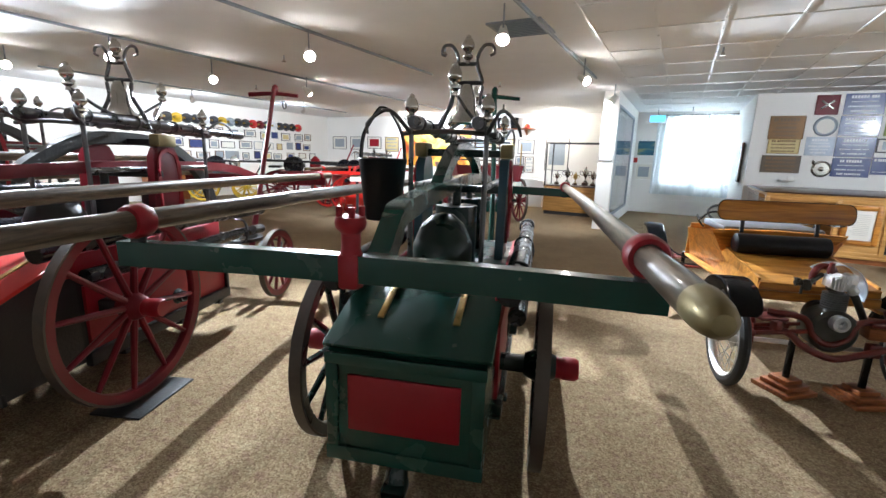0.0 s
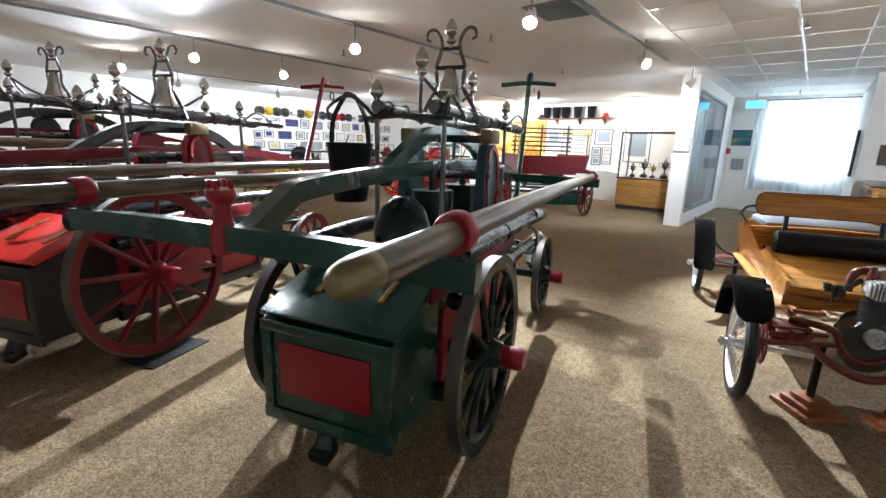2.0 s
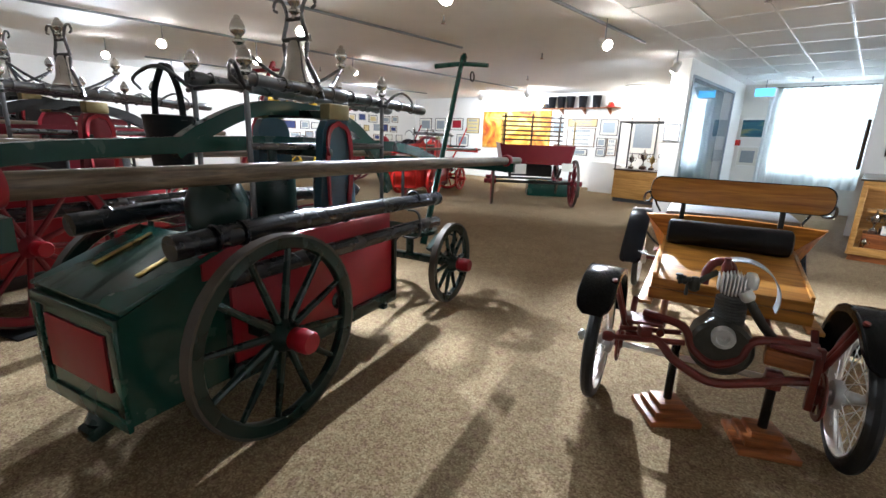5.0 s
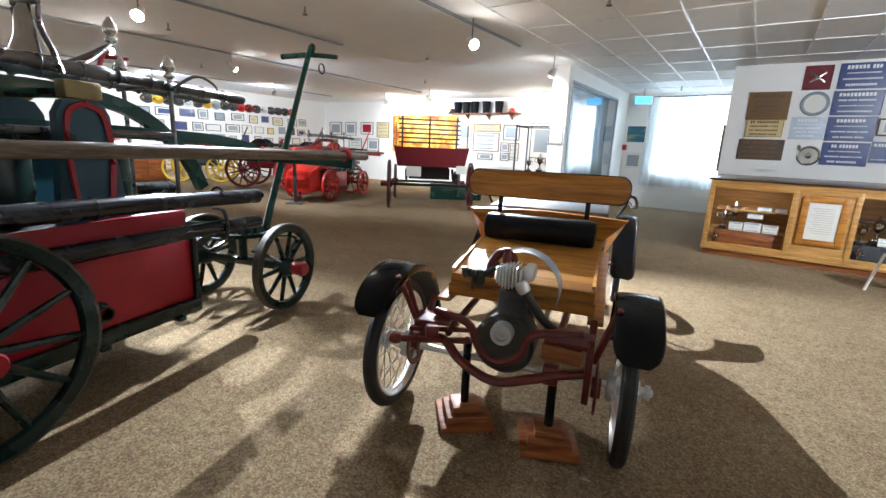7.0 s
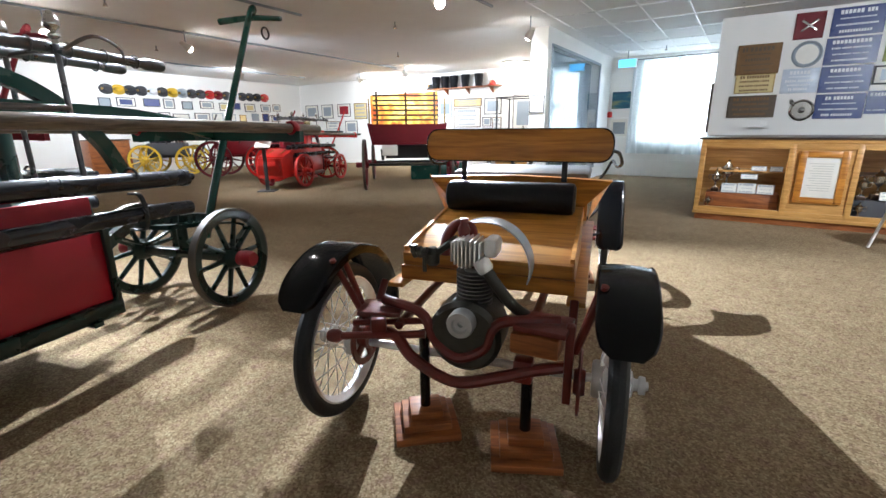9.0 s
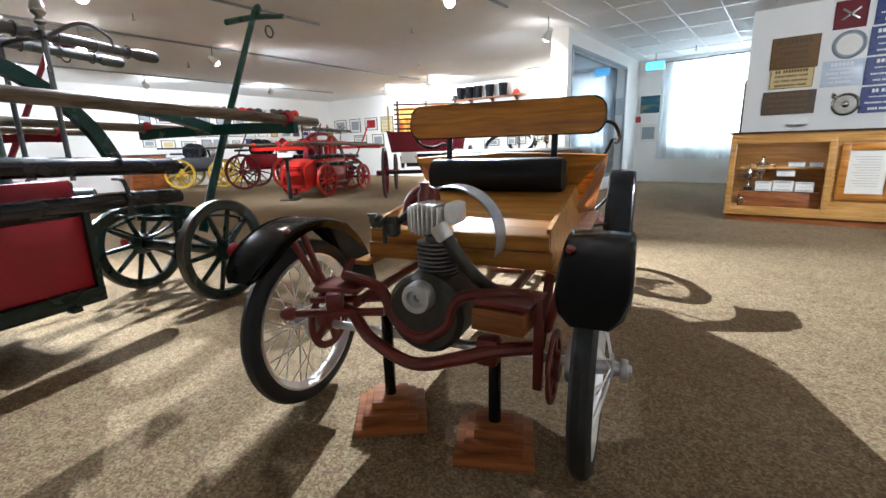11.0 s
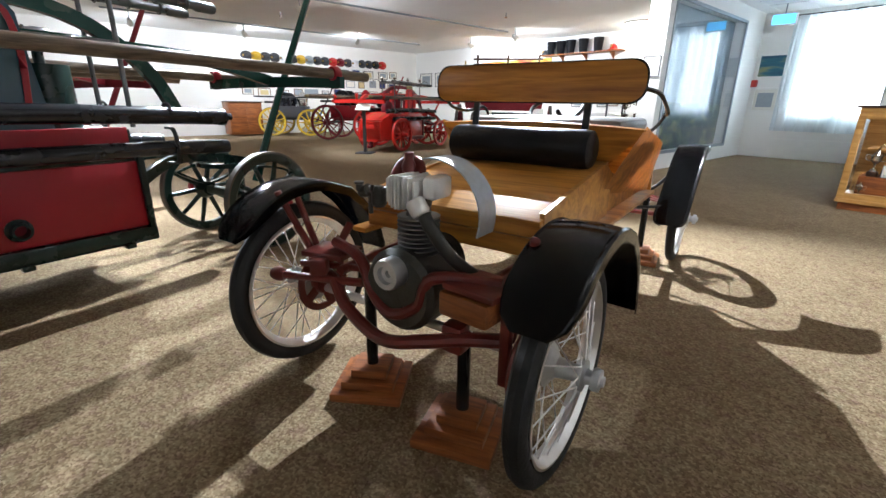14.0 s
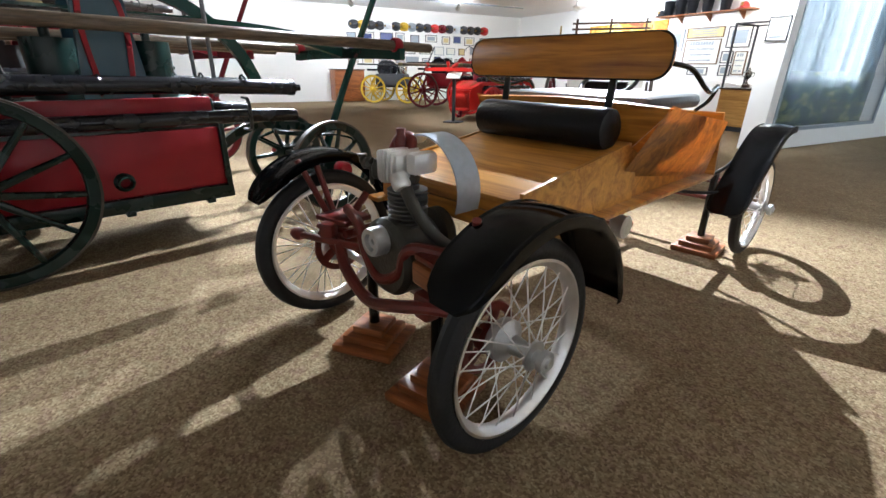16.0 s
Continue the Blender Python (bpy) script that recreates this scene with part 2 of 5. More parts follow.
def rod(bm, a, b, r0, r1=None, seg=12):
    a, b = Vector(a), Vector(b)
    r1 = r0 if r1 is None else r1
    d = b - a
    m = Matrix.Translation((a + b) / 2) @ d.to_track_quat("Z", "Y").to_matrix().to_4x4()
    bmesh.ops.create_cone(bm, cap_ends=True, segments=seg, radius1=r0, radius2=r1, depth=d.length, matrix=m)
    return bm


def lathe(bm, prof, m=None, seg=20, arc=2 * math.pi):
    """prof: (radius, z) pairs turned about z."""
    m = m or Matrix()
    n = seg if arc > 6.28 else seg + 1
    rings = []
    for k in range(n):
        a = arc * k / seg
        rings.append([bm.verts.new(m @ Vector((r * math.cos(a), r * math.sin(a), z))) for r, z in prof])
    for k in range(seg):
        A, B = rings[k], rings[(k + 1) % n]
        for i in range(len(prof) - 1):
            q = [A[i], B[i], B[i + 1], A[i + 1]]
            bm.faces.new(q)
    bmesh.ops.remove_doubles(bm, verts=[v for r in rings for v in r], dist=1e-5)
    return bm


def smooth_path(pts, n=6):
    pts = [Vector(p) for p in pts]
    if len(pts) < 3:
        return pts
    out = []
    P = [pts[0] * 2 - pts[1]] + pts + [pts[-1] * 2 - pts[-2]]
    for i in range(1, len(P) - 2):
        p0, p1, p2, p3 = P[i - 1], P[i], P[i + 1], P[i + 2]
        for k in range(n):
            t = k / n
            out.append(0.5 * (2 * p1 + (p2 - p0) * t + (2 * p0 - 5 * p1 + 4 * p2 - p3) * t * t + (3 * p1 - p0 - 3 * p2 + p3) * t ** 3))
    out.append(pts[-1])
    return out


def tube(bm, pts, r, r1=None, seg=8, n=6, flat=None):
    """A round tube, or with flat=(w, h) a flat bar, along a smooth line."""
    pts = smooth_path(pts, n) if n else [Vector(p) for p in pts]
    r1 = r if r1 is None else r1
    up = Vector((0, 0, 1))
    rings = []
    for i, p in enumerate(pts):
        d = (pts[min(i + 1, len(pts) - 1)] - pts[max(i - 1, 0)]).normalized()
        side = d.cross(up)
        if side.length < 0.05:
            side = d.cross(Vector((0, 1, 0)))
        side.normalize()
        nor = side.cross(d)
        rr = r + (r1 - r) * i / (len(pts) - 1)
        if flat:
            w, h = flat[0] / 2, flat[1] / 2
            offs = [(w, h), (-w, h), (-w, -h), (w, -h)]
        else:
            offs = [(rr * math.cos(2 * math.pi * k / seg), rr * math.sin(2 * math.pi * k / seg)) for k in range(seg)]
        rings.append([bm.verts.new(p + side * a + nor * b) for a, b in offs])
    for A, B in zip(rings, rings[1:]):
        for k in range(len(A)):
            bm.faces.new((A[k], A[(k + 1) % len(A)], B[(k + 1) % len(A)], B[k]))
    bm.faces.new(rings[0][::-1])
    bm.faces.new(rings[-1])
    return bm


def ring(bm, R, r, m=None, seg=40, rs=8, squash=1.0):
    """A torus about x."""
    m = m or Matrix()
    rings = []
    for k in range(seg):
        a = 2 * math.pi * k / seg
        c = Vector((0, math.cos(a), math.sin(a)))
        rings.append([bm.verts.new(m @ (c * (R + r * math.cos(2 * math.pi * j / rs)) + Vector((squash * r * math.sin(2 * math.pi * j / rs), 0, 0)))) for j in range(rs)])
    for k in range(seg):
        A, B = rings[k], rings[(k + 1) % seg]
        for j in range(rs):
            bm.faces.new((A[j], B[j], B[(j + 1) % rs], A[(j + 1) % rs]))
    return bm


def prism(bm, outline, depth, m=None):
    """An outline in x, z drawn out along y by depth, centred."""
    m = m or Matrix()
    A = [bm.verts.new(m @ Vector((x, -depth / 2, z))) for x, z in outline]
    B = [bm.verts.new(m @ Vector((x, depth / 2, z))) for x, z in outline]
    bm.faces.new(A)
    bm.faces.new(B[::-1])
    for k in range(len(A)):
        j = (k + 1) % len(A)
        bm.faces.new((A[k], B[k], B[j], A[j]))
    return bm


def mesh_of(name, bm, material, soft=True):
    bmesh.ops.recalc_face_normals(bm, faces=bm.faces)
    me = bpy.data.meshes.new(name)
    if soft:
        for f in bm.faces:
            f.smooth = True
        for e in bm.edges:
            e.smooth = e.is_manifold and e.calc_face_angle(0) < radians(35)
    bm.to_mesh(me)
    bm.free()
    me.materials.append(material)
    return me


def part(name, bm, material, parent=None, label="", at=None):
    ob = new(name, mesh_of(name, bm, material))
    if parent:
        ob.parent = parent
    if at is not None:
        ob.matrix_basis = at
    if label:
        ob["label"] = label
    return ob


def thing(name, m, label, category, group="", kind=""):
    ob = new(name)
    ob.empty_display_size = 0.1
    ob.matrix_basis = m
    return tagged(ob, label, category, group, kind)


def solo(name, bm, material, label, category="", group="", kind="", at=None):
    return tagged(part(name, bm, material, None, "", at), label, category, group, kind)


def B():
    return bmesh.new()


# ---- the room ----
def structure(name, bm, material, label):
    return solo(name, bm, material, label, kind="structure")


structure("floor", box(B(), (-5, 5, -0.1), (24, 26, 0.2)), CARPET, "speckled tan and brown loop carpet floor")
structure("ceiling", box(B(), (-5, 5, CEIL + 0.1), (24, 26, 0.2)), CEILING, "off-white ceiling with a tile grid")
bm = B()
for i in range(8):
    box(bm, (-1.0 + 0.62 * i, 6.0, CEIL - 0.004), (0.025, 16.6, 0.012))
for i in range(13):
    box(bm, (1.2, 2.4 + 1.0 * i, CEIL - 0.005), (4.4, 0.025, 0.01))
structure("trim_ceiling_grid", bm, GRID, "white metal ceiling grid strips")

BACK = 14.3
# back wall in pieces round its window
WX0, WX1, WZ0, WZ1 = -0.5, 1.1, 0.86, 2.7
bm = B()
box(bm, ((-14.5 + WX0) / 2, BACK + 0.15, CEIL / 2), (WX0 + 14.5, 0.3, CEIL))
box(bm, ((WX1 + 5) / 2, BACK + 0.15, CEIL / 2), (5 - WX1, 0.3, CEIL))
box(bm, ((WX0 + WX1) / 2, BACK + 0.15, WZ0 / 2), (WX1 - WX0, 0.3, WZ0))
box(bm, ((WX0 + WX1) / 2, BACK + 0.15, (WZ1 + CEIL) / 2), (WX1 - WX0, 0.3, CEIL - WZ1))
structure("wall_back", bm, WALL, "cream painted back wall with a tall window")
structure("wall_left", box(B(), (-13.15, 5, CEIL / 2), (0.3, 26, CEIL)), WALL, "cream painted wall hung with frames and helmets")
structure("wall_behind", box(B(), (-5, -4.15, CEIL / 2), (24, 0.3, CEIL)), WALL, "cream painted end wall")
structure("wall_right", box(B(), (6.15, 3.66, CEIL / 2), (0.3, 15.32, CEIL)), WALL, "cream painted side wall")
PW = 11.08
structure("wall_plaques", box(B(), (3.6, PW + 0.12, CEIL / 2), (4.8, 0.24, CEIL)), WALL, "cream painted wall hung with plaques")
# side wall between the plaque wall and the back wall
SX = 1.2
structure("wall_passage", box(B(), (SX + 0.12, (PW + 0.24 + BACK) / 2, CEIL / 2), (0.24, BACK - PW - 0.24, CEIL)), WALL, "cream painted return wall beside the window")
# partition with the glazed niche
STUB0 = 9.9
bm = B()
box(bm, (-1.41, STUB0 + 0.09, CEIL / 2), (0.3, 0.18, CEIL))
box(bm, (-1.41, (13.3 + BACK) / 2, CEIL / 2), (0.3, BACK - 13.3, CEIL))
box(bm, (-1.41, 11.69, 0.13), (0.3, 3.22, 0.26))
box(bm, (-1.41, 11.69, (2.6 + CEIL) / 2), (0.3, 3.22, CEIL - 2.6))
box(bm, (-1.53, 11.69, 1.43), (0.06, 3.22, 2.34))
structure("wall_partition", bm, WALL, "cream painted partition with a glazed niche")


# ---- wheels ----
def spoked_wheel(R, n, material, tyre_material, parent, at, hub_material, cap_material, out=1, w=0.05):
    """Wooden carriage wheel about x; out: the side of its hub cap."""
    rim = part("wheel", B_rim(R, w), material, parent, "", at)
    bm = B()
    lathe(bm, [(R - 0.012, -w / 2), (R, -w / 2), (R, w / 2), (R - 0.012, w / 2)], pose(0, 0, 0, 0, 90, 0), 48)
    part("tyre", bm, tyre_material, rim, "worn iron tyre")
    bm = B()
    lathe(bm, [(0.0, -0.075), (0.055, -0.075), (0.07, -0.04), (0.085, 0), (0.07, 0.04), (0.055, 0.075), (0.0, 0.075)], pose(0, 0, 0, 0, 90, 0), 20)
    part("hub", bm, hub_material, rim)
    bm = B()
    s = out
    lathe(bm, [(0.052, 0.07), (0.05, 0.1), (0.055, 0.11), (0.055, 0.165), (0.046, 0.18), (0.0, 0.18)], pose(0, 0, 0, 0, 90 * s, 0), 18)
    part("hub_cap", bm, cap_material, rim, "painted hub cap")
    bm = B()
    tube(bm, [(0, 0, 0.06), (0, 0, R * 0.35), (0, 0, R * 0.7), (0, 0, R - 0.05)], 0.021, 0.014, 8, 2)
    me = mesh_of("spoke", bm, material)
    for k in range(n):
        sp = new("spoke", me)
        sp.parent = rim
        sp.matrix_basis = pose(0, 0, 0, 360 * (k + 0.5) / n, 0, 0)
    return rim


def B_rim(R, w):
    bm = B()
    a, b = R - 0.07, R - 0.013
    lathe(bm, [(a + 0.008, -w / 2 + 0.004), (b, -w / 2), (b, w / 2), (a + 0.008, w / 2 - 0.004), (a, 0.012), (a, -0.012), (a + 0.008, -w / 2 + 0.004)], pose(0, 0, 0, 0, 90, 0), 48)
    return bm


def acorn(bm, c, s=1.0):
    lathe(bm, [(0.0, 0.0), (0.016 * s, 0.0), (0.012 * s, 0.02 * s), (0.03 * s, 0.035 * s), (0.03 * s, 0.045 * s), (0.014 * s, 0.06 * s), (0.034 * s, 0.08 * s),
               (0.038 * s, 0.095 * s), (0.034 * s, 0.115 * s), (0.024 * s, 0.137 * s), (0.016 * s, 0.142 * s), (0.014 * s, 0.155 * s), (0.0, 0.162 * s)], Matrix.Translation(c), 14)
    return bm


def hand_engine(m, main, dark, panel, wheel_m, tyre_m, cap_m, strap_m, block_m, label, pole_up=True, scale=1.0, with_bell=True, R1=0.47, box_m=None, lid_m=None):
    e = thing("hand_pump_engine", m @ Matrix.Scale(scale, 4), label, "fire engine", "hand pump engines")
    # rear tool box with its sloping lid
    bm = B()
    prism(bm, [(-0.31, 0.255), (0.12, 0.255), (0.12, 0.86), (-0.31, 0.69)], 0.63, pose(0.0, 0, 0, 0, 0, 90))
    tb = part("tool_box", bm, box_m or main, e)
    bm = B()
    box(bm, (0, -0.07, 0.805), (0.67, 0.5, 0.022), (20.2, 0, 0), 0.006)
    part("lid", bm, lid_m or main, tb, "sloping box lid")
    for x in (-0.15, 0.17):
        bm = B()
        box(bm, (x, -0.02, 0.84), (0.028, 0.27, 0.008), (20.2, 0, 0), 0.002)
        part("strap_hinge", bm, BRASS, tb, "brass strap hinge")
    part("red_panel", box(B(), (0.0, -0.313, 0.495), (0.45, 0.012, 0.235), (0, 0, 0), 0.003), panel, tb, "painted end panel")
    bm = B()
    for z, h in ((0.265, 0.06), (0.675, 0.045)):
        box(bm, (0, -0.312, z), (0.64, 0.022, h), (0, 0, 0), 0.004)
    for x in (-0.29, 0.29):
        box(bm, (x, -0.312, 0.474), (0.05, 0.022, 0.356), (0, 0, 0), 0.004)
    part("end_moulding", bm, box_m or main, tb)
    # water tub
    part("tub", box(B(), (0, 0.76, 0.56), (0.62, 1.34, 0.6), (0, 0, 0), 0.01), dark, e)
    for s in (-1, 1):
        part("side_panel", box(B(), (s * 0.318, 0.79, 0.5), (0.022, 1.27, 0.37), (0, 0, 0), 0.004), panel, e, "painted side panel")
        part("upper_panel", box(B(), (s * 0.314, 0.72, 0.81), (0.02, 1.38, 0.12), (0, 0, 0), 0.004), panel, e)
        bm = B()
        box(bm, (s * 0.33, 0.79, 0.27), (0.05, 1.34, 0.085), (0, 0, 0), 0.012)
        box(bm, (s * 0.33, 1.44, 0.5), (0.045, 0.035, 0.47), (0, 0, 0), 0.008)
        for y in (0.35, 0.85, 1.3):
            box(bm, (s * 0.34, y, 0.225), (0.06, 0.05, 0.03), (0, 0, 0), 0.006)
        part("sill_beam", bm, dark, e)
        bm = B()
        lathe(bm, [(0.028, -0.03), (0.05, -0.03), (0.055, 0.0), (0.04, 0.01), (0.04, 0.05), (0.03, 0.05), (0.028, -0.03)], pose(s * 0.335, 0.86, 0.41, 0, 90 * s, 0), 18)
        part("suction_port", bm, dark, e, "dark suction port collar")
        # hoses slung along the side
        bm = B()
        tube(bm, [(s * 0.37, -0.12, 0.93), (s * 0.39, 0.4, 0.95), (s * 0.4, 1.2, 0.94), (s * 0.4, 1.9, 0.915)], 0.052, 0.046, 14, 6)
        for y in (0.05, 0.18, 0.85, 1.6):
            ring(bm, 0.05, 0.008, pose(s * 0.393, y, 0.945, 0, 0, 90), 16, 6)
        lathe(bm, [(0, 0), (0.05, 0), (0.052, 0.03), (0.03, 0.045), (0.018, 0.07), (0.022, 0.08), (0.0, 0.085)], pose(s * 0.4, 1.9, 0.915, -90, 0, 0), 14)
        part("suction_hose", bm, HOSE, e, "black leather suction hose with bindings")
        bm = B()
        tube(bm, [(s * 0.4, 0.1, 0.76), (s * 0.41, 0.9, 0.755), (s * 0.41, 1.6, 0.75), (s * 0.4, 1.93, 0.735)], 0.042, 0.042, 12, 5)
        part("lower_hose", bm, HOSE, e, "black leather hose")
        part("hose_bracket", tube(B(), [(s * 0.32, 1.6, 0.66), (s * 0.43, 1.6, 0.67), (s * 0.455, 1.6, 0.76), (s * 0.43, 1.6, 0.85), (s * 0.35, 1.6, 0.86)], 0, 0, 4, 4, (0.02, 0.012)), IRON, e)
    # running gear
    rear_z, R2 = R1, 0.34
    part("rear_axle", box(B(), (0, 0.26, rear_z), (0.94, 0.07, 0.07), (0, 0, 0), 0.01), dark, e)
    part("front_axle", box(B(), (0, 2.2, R2), (0.72, 0.07, 0.06), (0, 0, 0), 0.01), dark, e)
    for s in (-1, 1):
        spoked_wheel(R1, 12, wheel_m, tyre_m, e, pose(s * 0.52, 0.26, rear_z, 7, 0, 0), wheel_m, cap_m, s, 0.055)
        spoked_wheel(R2, 10, wheel_m, tyre_m, e, pose(s * 0.41, 2.2, R2, 4, 0, 0), wheel_m, cap_m, s, 0.05)
    bm = B()
    for s in (-1, 1):
        tube(bm, [(s * 0.2, 1.4, 0.5), (s * 0.2, 1.7, 0.66), (s * 0.14, 2.1, 0.62), (s * 0.1, 2.35, 0.55)], 0, 0, 4, 5, (0.045, 0.06))
        tube(bm, [(s * 0.33, 1.95, 0.5), (s * 0.34, 2.2, 0.39), (s * 0.33, 2.45, 0.5), (s * 0.3, 2.2, 0.57), (s * 0.33, 1.95, 0.5)], 0, 0, 4, 5, (0.04, 0.016))
    lathe(bm, [(0.2, 0), (0.24, 0), (0.24, 0.03), (0.2, 0.03), (0.2, 0)], pose(0, 2.2, 0.56), 28)
    rod(bm, (0, 2.2, 0.36), (0, 2.2, 0.62), 0.035)
    part("fore_carriage", bm, dark, e, "dark iron fore-carriage with springs")
    bm = B()
    rod(bm, (-0.04, -0.2, 0.3), (-0.04, -0.27, 0.13), 0.035, 0.05)
    box(bm, (-0.04, -0.28, 0.11), (0.1, 0.1, 0.06), (15, 0, 0), 0.015)
    part("drain_spout", bm, dark, e)
    if pole_up:
        bm = B()
        tube(bm, [(0.05, 2.35, 0.42), (0.03, 2.6, 0.95), (-0.07, 3.26, 2.14)], 0.033, 0.024, 10, 4)
        tube(bm, [(-0.36, 3.22, 2.08), (-0.08, 3.27, 2.1), (0.2, 3.3, 2.08)], 0.026, 0.02, 10, 4)
        lathe(bm, [(0.0, 0), (0.035, 0), (0.035, 0.05), (0.02, 0.08), (0, 0.08)], pose(-0.075, 3.28, 2.13, -28, 0, 0), 12)
        part("draw_pole", bm, main, e, "raised draw pole with a cross handle")
        bm = B()
        ring(bm, 0.045, 0.008, pose(0.03, 3.3, 1.98), 16, 6)
        part("pole_ring", bm, IRON, e)
    # walking beam and pump handles
    bm = B()
    tube(bm, [(0.03, -0.7, 1.145), (0.03, -0.64, 1.165), (0.02, -0.5, 1.245), (0.01, -0.38, 1.272), (0.0, 0.2, 1.3), (0, 0.9, 1.31), (0, 2.0, 1.28), (0, 2.6, 1.16)], 0, 0, 4, 5, (0.062, 0.072))
    part("walking_beam", bm, main, e)
    for y, z, x0, x1 in ((-0.7, 1.138, -0.78, 0.77), (2.6, 1.14, -0.78, 0.78)):
        bm = B()
        tube(bm, [(x0, y, z), (-0.3, y, z + 0.01), (0.3, y, z + 0.01), (x1, y, z)], 0, 0, 4, 4, (0.045, 0.075))
        part("cross_bar", bm, main, e)
    bm = B()
    box(bm, (-0.035, -0.7, 1.142), (0.06, 0.062, 0.1), (0, 0, 0), 0.012)
    lathe(bm, [(0.0, 0), (0.034, 0), (0.026, 0.03), (0.026, 0.07), (0.04, 0.085), (0.043, 0.1), (0.04, 0.115), (0.02, 0.12), (0, 0.12)], pose(-0.035, -0.7, 1.175), 16)
    for k in range(4):
        rod(bm, (-0.035 + 0.03 * math.cos(k * 1.57 + 0.5), -0.7 + 0.03 * math.sin(k * 1.57 + 0.5), 1.288), (-0.035 + 0.03 * math.cos(k * 1.57 + 0.5), -0.7 + 0.03 * math.sin(k * 1.57 + 0.5), 1.318), 0.009, 0.009, 8)
    part("pivot_cap", bm, strap_m, e, "painted pivot cap with bolt heads")
    for s, x, y0 in ((-1, -0.72, -1.5), (1, 0.71, -1.07)):
        y1 = 2.92
        z0 = 1.238 + (-1.05 - y0) * 0.014
        bm = B()
        tube(bm, [(x, y0, z0), (x, 0.9, 1.225), (x, y1, 1.19)], 0.034, 0.032, 16, 6)
        pl = part("handle_pole", bm, POLEWOOD, e, "long worn wooden pump handle")
        bm = B()
        lathe(bm, [(0.0, -0.095), (0.016, -0.092), (0.026, -0.08), (0.032, -0.055), (0.0345, -0.03), (0.0352, 0.0), (0.034, 0.003)], pose(x, y0, z0 + 0.001, -90, 0, 0), 20)
        part("ferrule", bm, DULLBRASS, pl, "worn brass end ferrule")
        for yy, zz, rr, zb in ((-0.7, 1.238, 0.046, 1.1), (2.6, 1.2, 0.043, 1.1)):
            bm = B()
            lathe(bm, [(rr - 0.012, -0.032), (rr, -0.032), (rr + 0.006, -0.02), (rr + 0.006, 0.02), (rr, 0.032), (rr - 0.012, 0.032), (rr - 0.012, -0.032)], pose(x, yy, zz, 90, 0, 0), 20)
            part("handle_strap", bm, cap_m, pl, "red handle strap")
            part("strap_bolt", rod(B(), (x, yy, zb), (x, yy, zz - 0.045), 0.022), IRON, pl)
    # pump tower: standards, cross bars and the arched middle of the beam
    for s in (-1, 1):
        bm = B()
        prism(bm, [(-0.17, 0.8), (0.17, 0.8), (0.13, 1.2), (0.12, 1.38), (0.085, 1.44), (0.0, 1.46), (-0.085, 1.44), (-0.12, 1.38), (-0.13, 1.2)], 0.05, pose(s * 0.25, 0.95, 0, 0, 0, 90))
        part("pump_standard", bm, block_m, e, "painted pump standard")
        for y in (0.87, 1.03):
            bm = B()
            tube(bm, [(s * 0.283, y, 0.95), (s * 0.29, y + (0.95 - y) * -0.25, 1.2), (s * 0.285, y, 1.38), (s * 0.282, 0.95, 1.43)], 0, 0, 4, 4, (0.012, 0.026))
            part("red_strap", bm, RED, e, "red iron strap")
        part("gilded_crest", box(B(), (s * 0.26, 0.95, 1.49), (0.075, 0.17, 0.085), (0, 0, 0), 0.012), DULLBRASS, e, "gilded crest block")
    for y, z in ((0.93, 1.475), (0.88, 1.265)):
        part("tower_bar", box(B(), (0, y, z), (0.56, 0.045, 0.045), (0, 0, 0), 0.006), dark, e)
    part("arched_brace", tube(B(), [(0, 0.16, 1.27), (0, 0.3, 1.36), (0, 0.6, 1.48), (0, 0.95, 1.5), (0, 1.3, 1.46), (0, 1.55, 1.34), (0, 1.75, 1.14), (0, 1.85, 0.95)], 0, 0, 4, 5, (0.055, 0.075)), main if block_m is TEAL else dark, e)
    for y in (0.72, 1.2):
        bm = B()
        rod(bm, (0, y, 0.8), (0, y, 1.18), 0.12, 0.12, 20)
        rod(bm, (0, y, 1.15), (0, y, 1.3), 0.025)
        part("pump_cylinder", bm, dark, e)
    bm = B()
    lathe(bm, [(0.0, 0.84), (0.13, 0.84), (0.15, 0.9), (0.15, 1.02), (0.11, 1.12), (0.05, 1.17), (0, 1.18)], pose(0, 0.36, 0.0), 22)
    part("air_vessel", bm, dark, e, "dark rounded air vessel")
    # uprights and top rail frame
    for x in (-0.19, 0.19):
        for y in (0.42, 1.5):
            bm = B()
            rod(bm, (x, y, 0.86), (x, y, 1.6), 0.013)
            part("upright", bm, GUNMETAL, e)
            bm = B()
            acorn(bm, (x, y, 1.6), 0.95)
            part("finial", bm, PEWTER, e, "turned acorn finial")
    bm = B()
    for y in (0.42, 1.5):
        tube(bm, [(-0.24, y, 1.56), (0, y, 1.575), (0.24, y, 1.56)], 0.012, 0.012, 8, 3)
    for x in (-0.19, 0.19):
        rod(bm, (x, 0.42, 1.3), (x, 1.5, 1.3), 0.016)
        tube(bm, [(x, 0.42, 1.56), (x * 1.4, 0.3, 1.66), (x * 1.8, 0.22, 1.6), (x * 1.9, 0.26, 1.55)], 0.011, 0.006, 8, 5)
        tube(bm, [(x, 1.5, 1.56), (x * 1.2, 1.66, 1.66), (x * 1.3, 1.78, 1.62), (x * 1.3, 1.8, 1.56)], 0.011, 0.006, 8, 5)
    part("top_rail", bm, GUNMETAL, e)
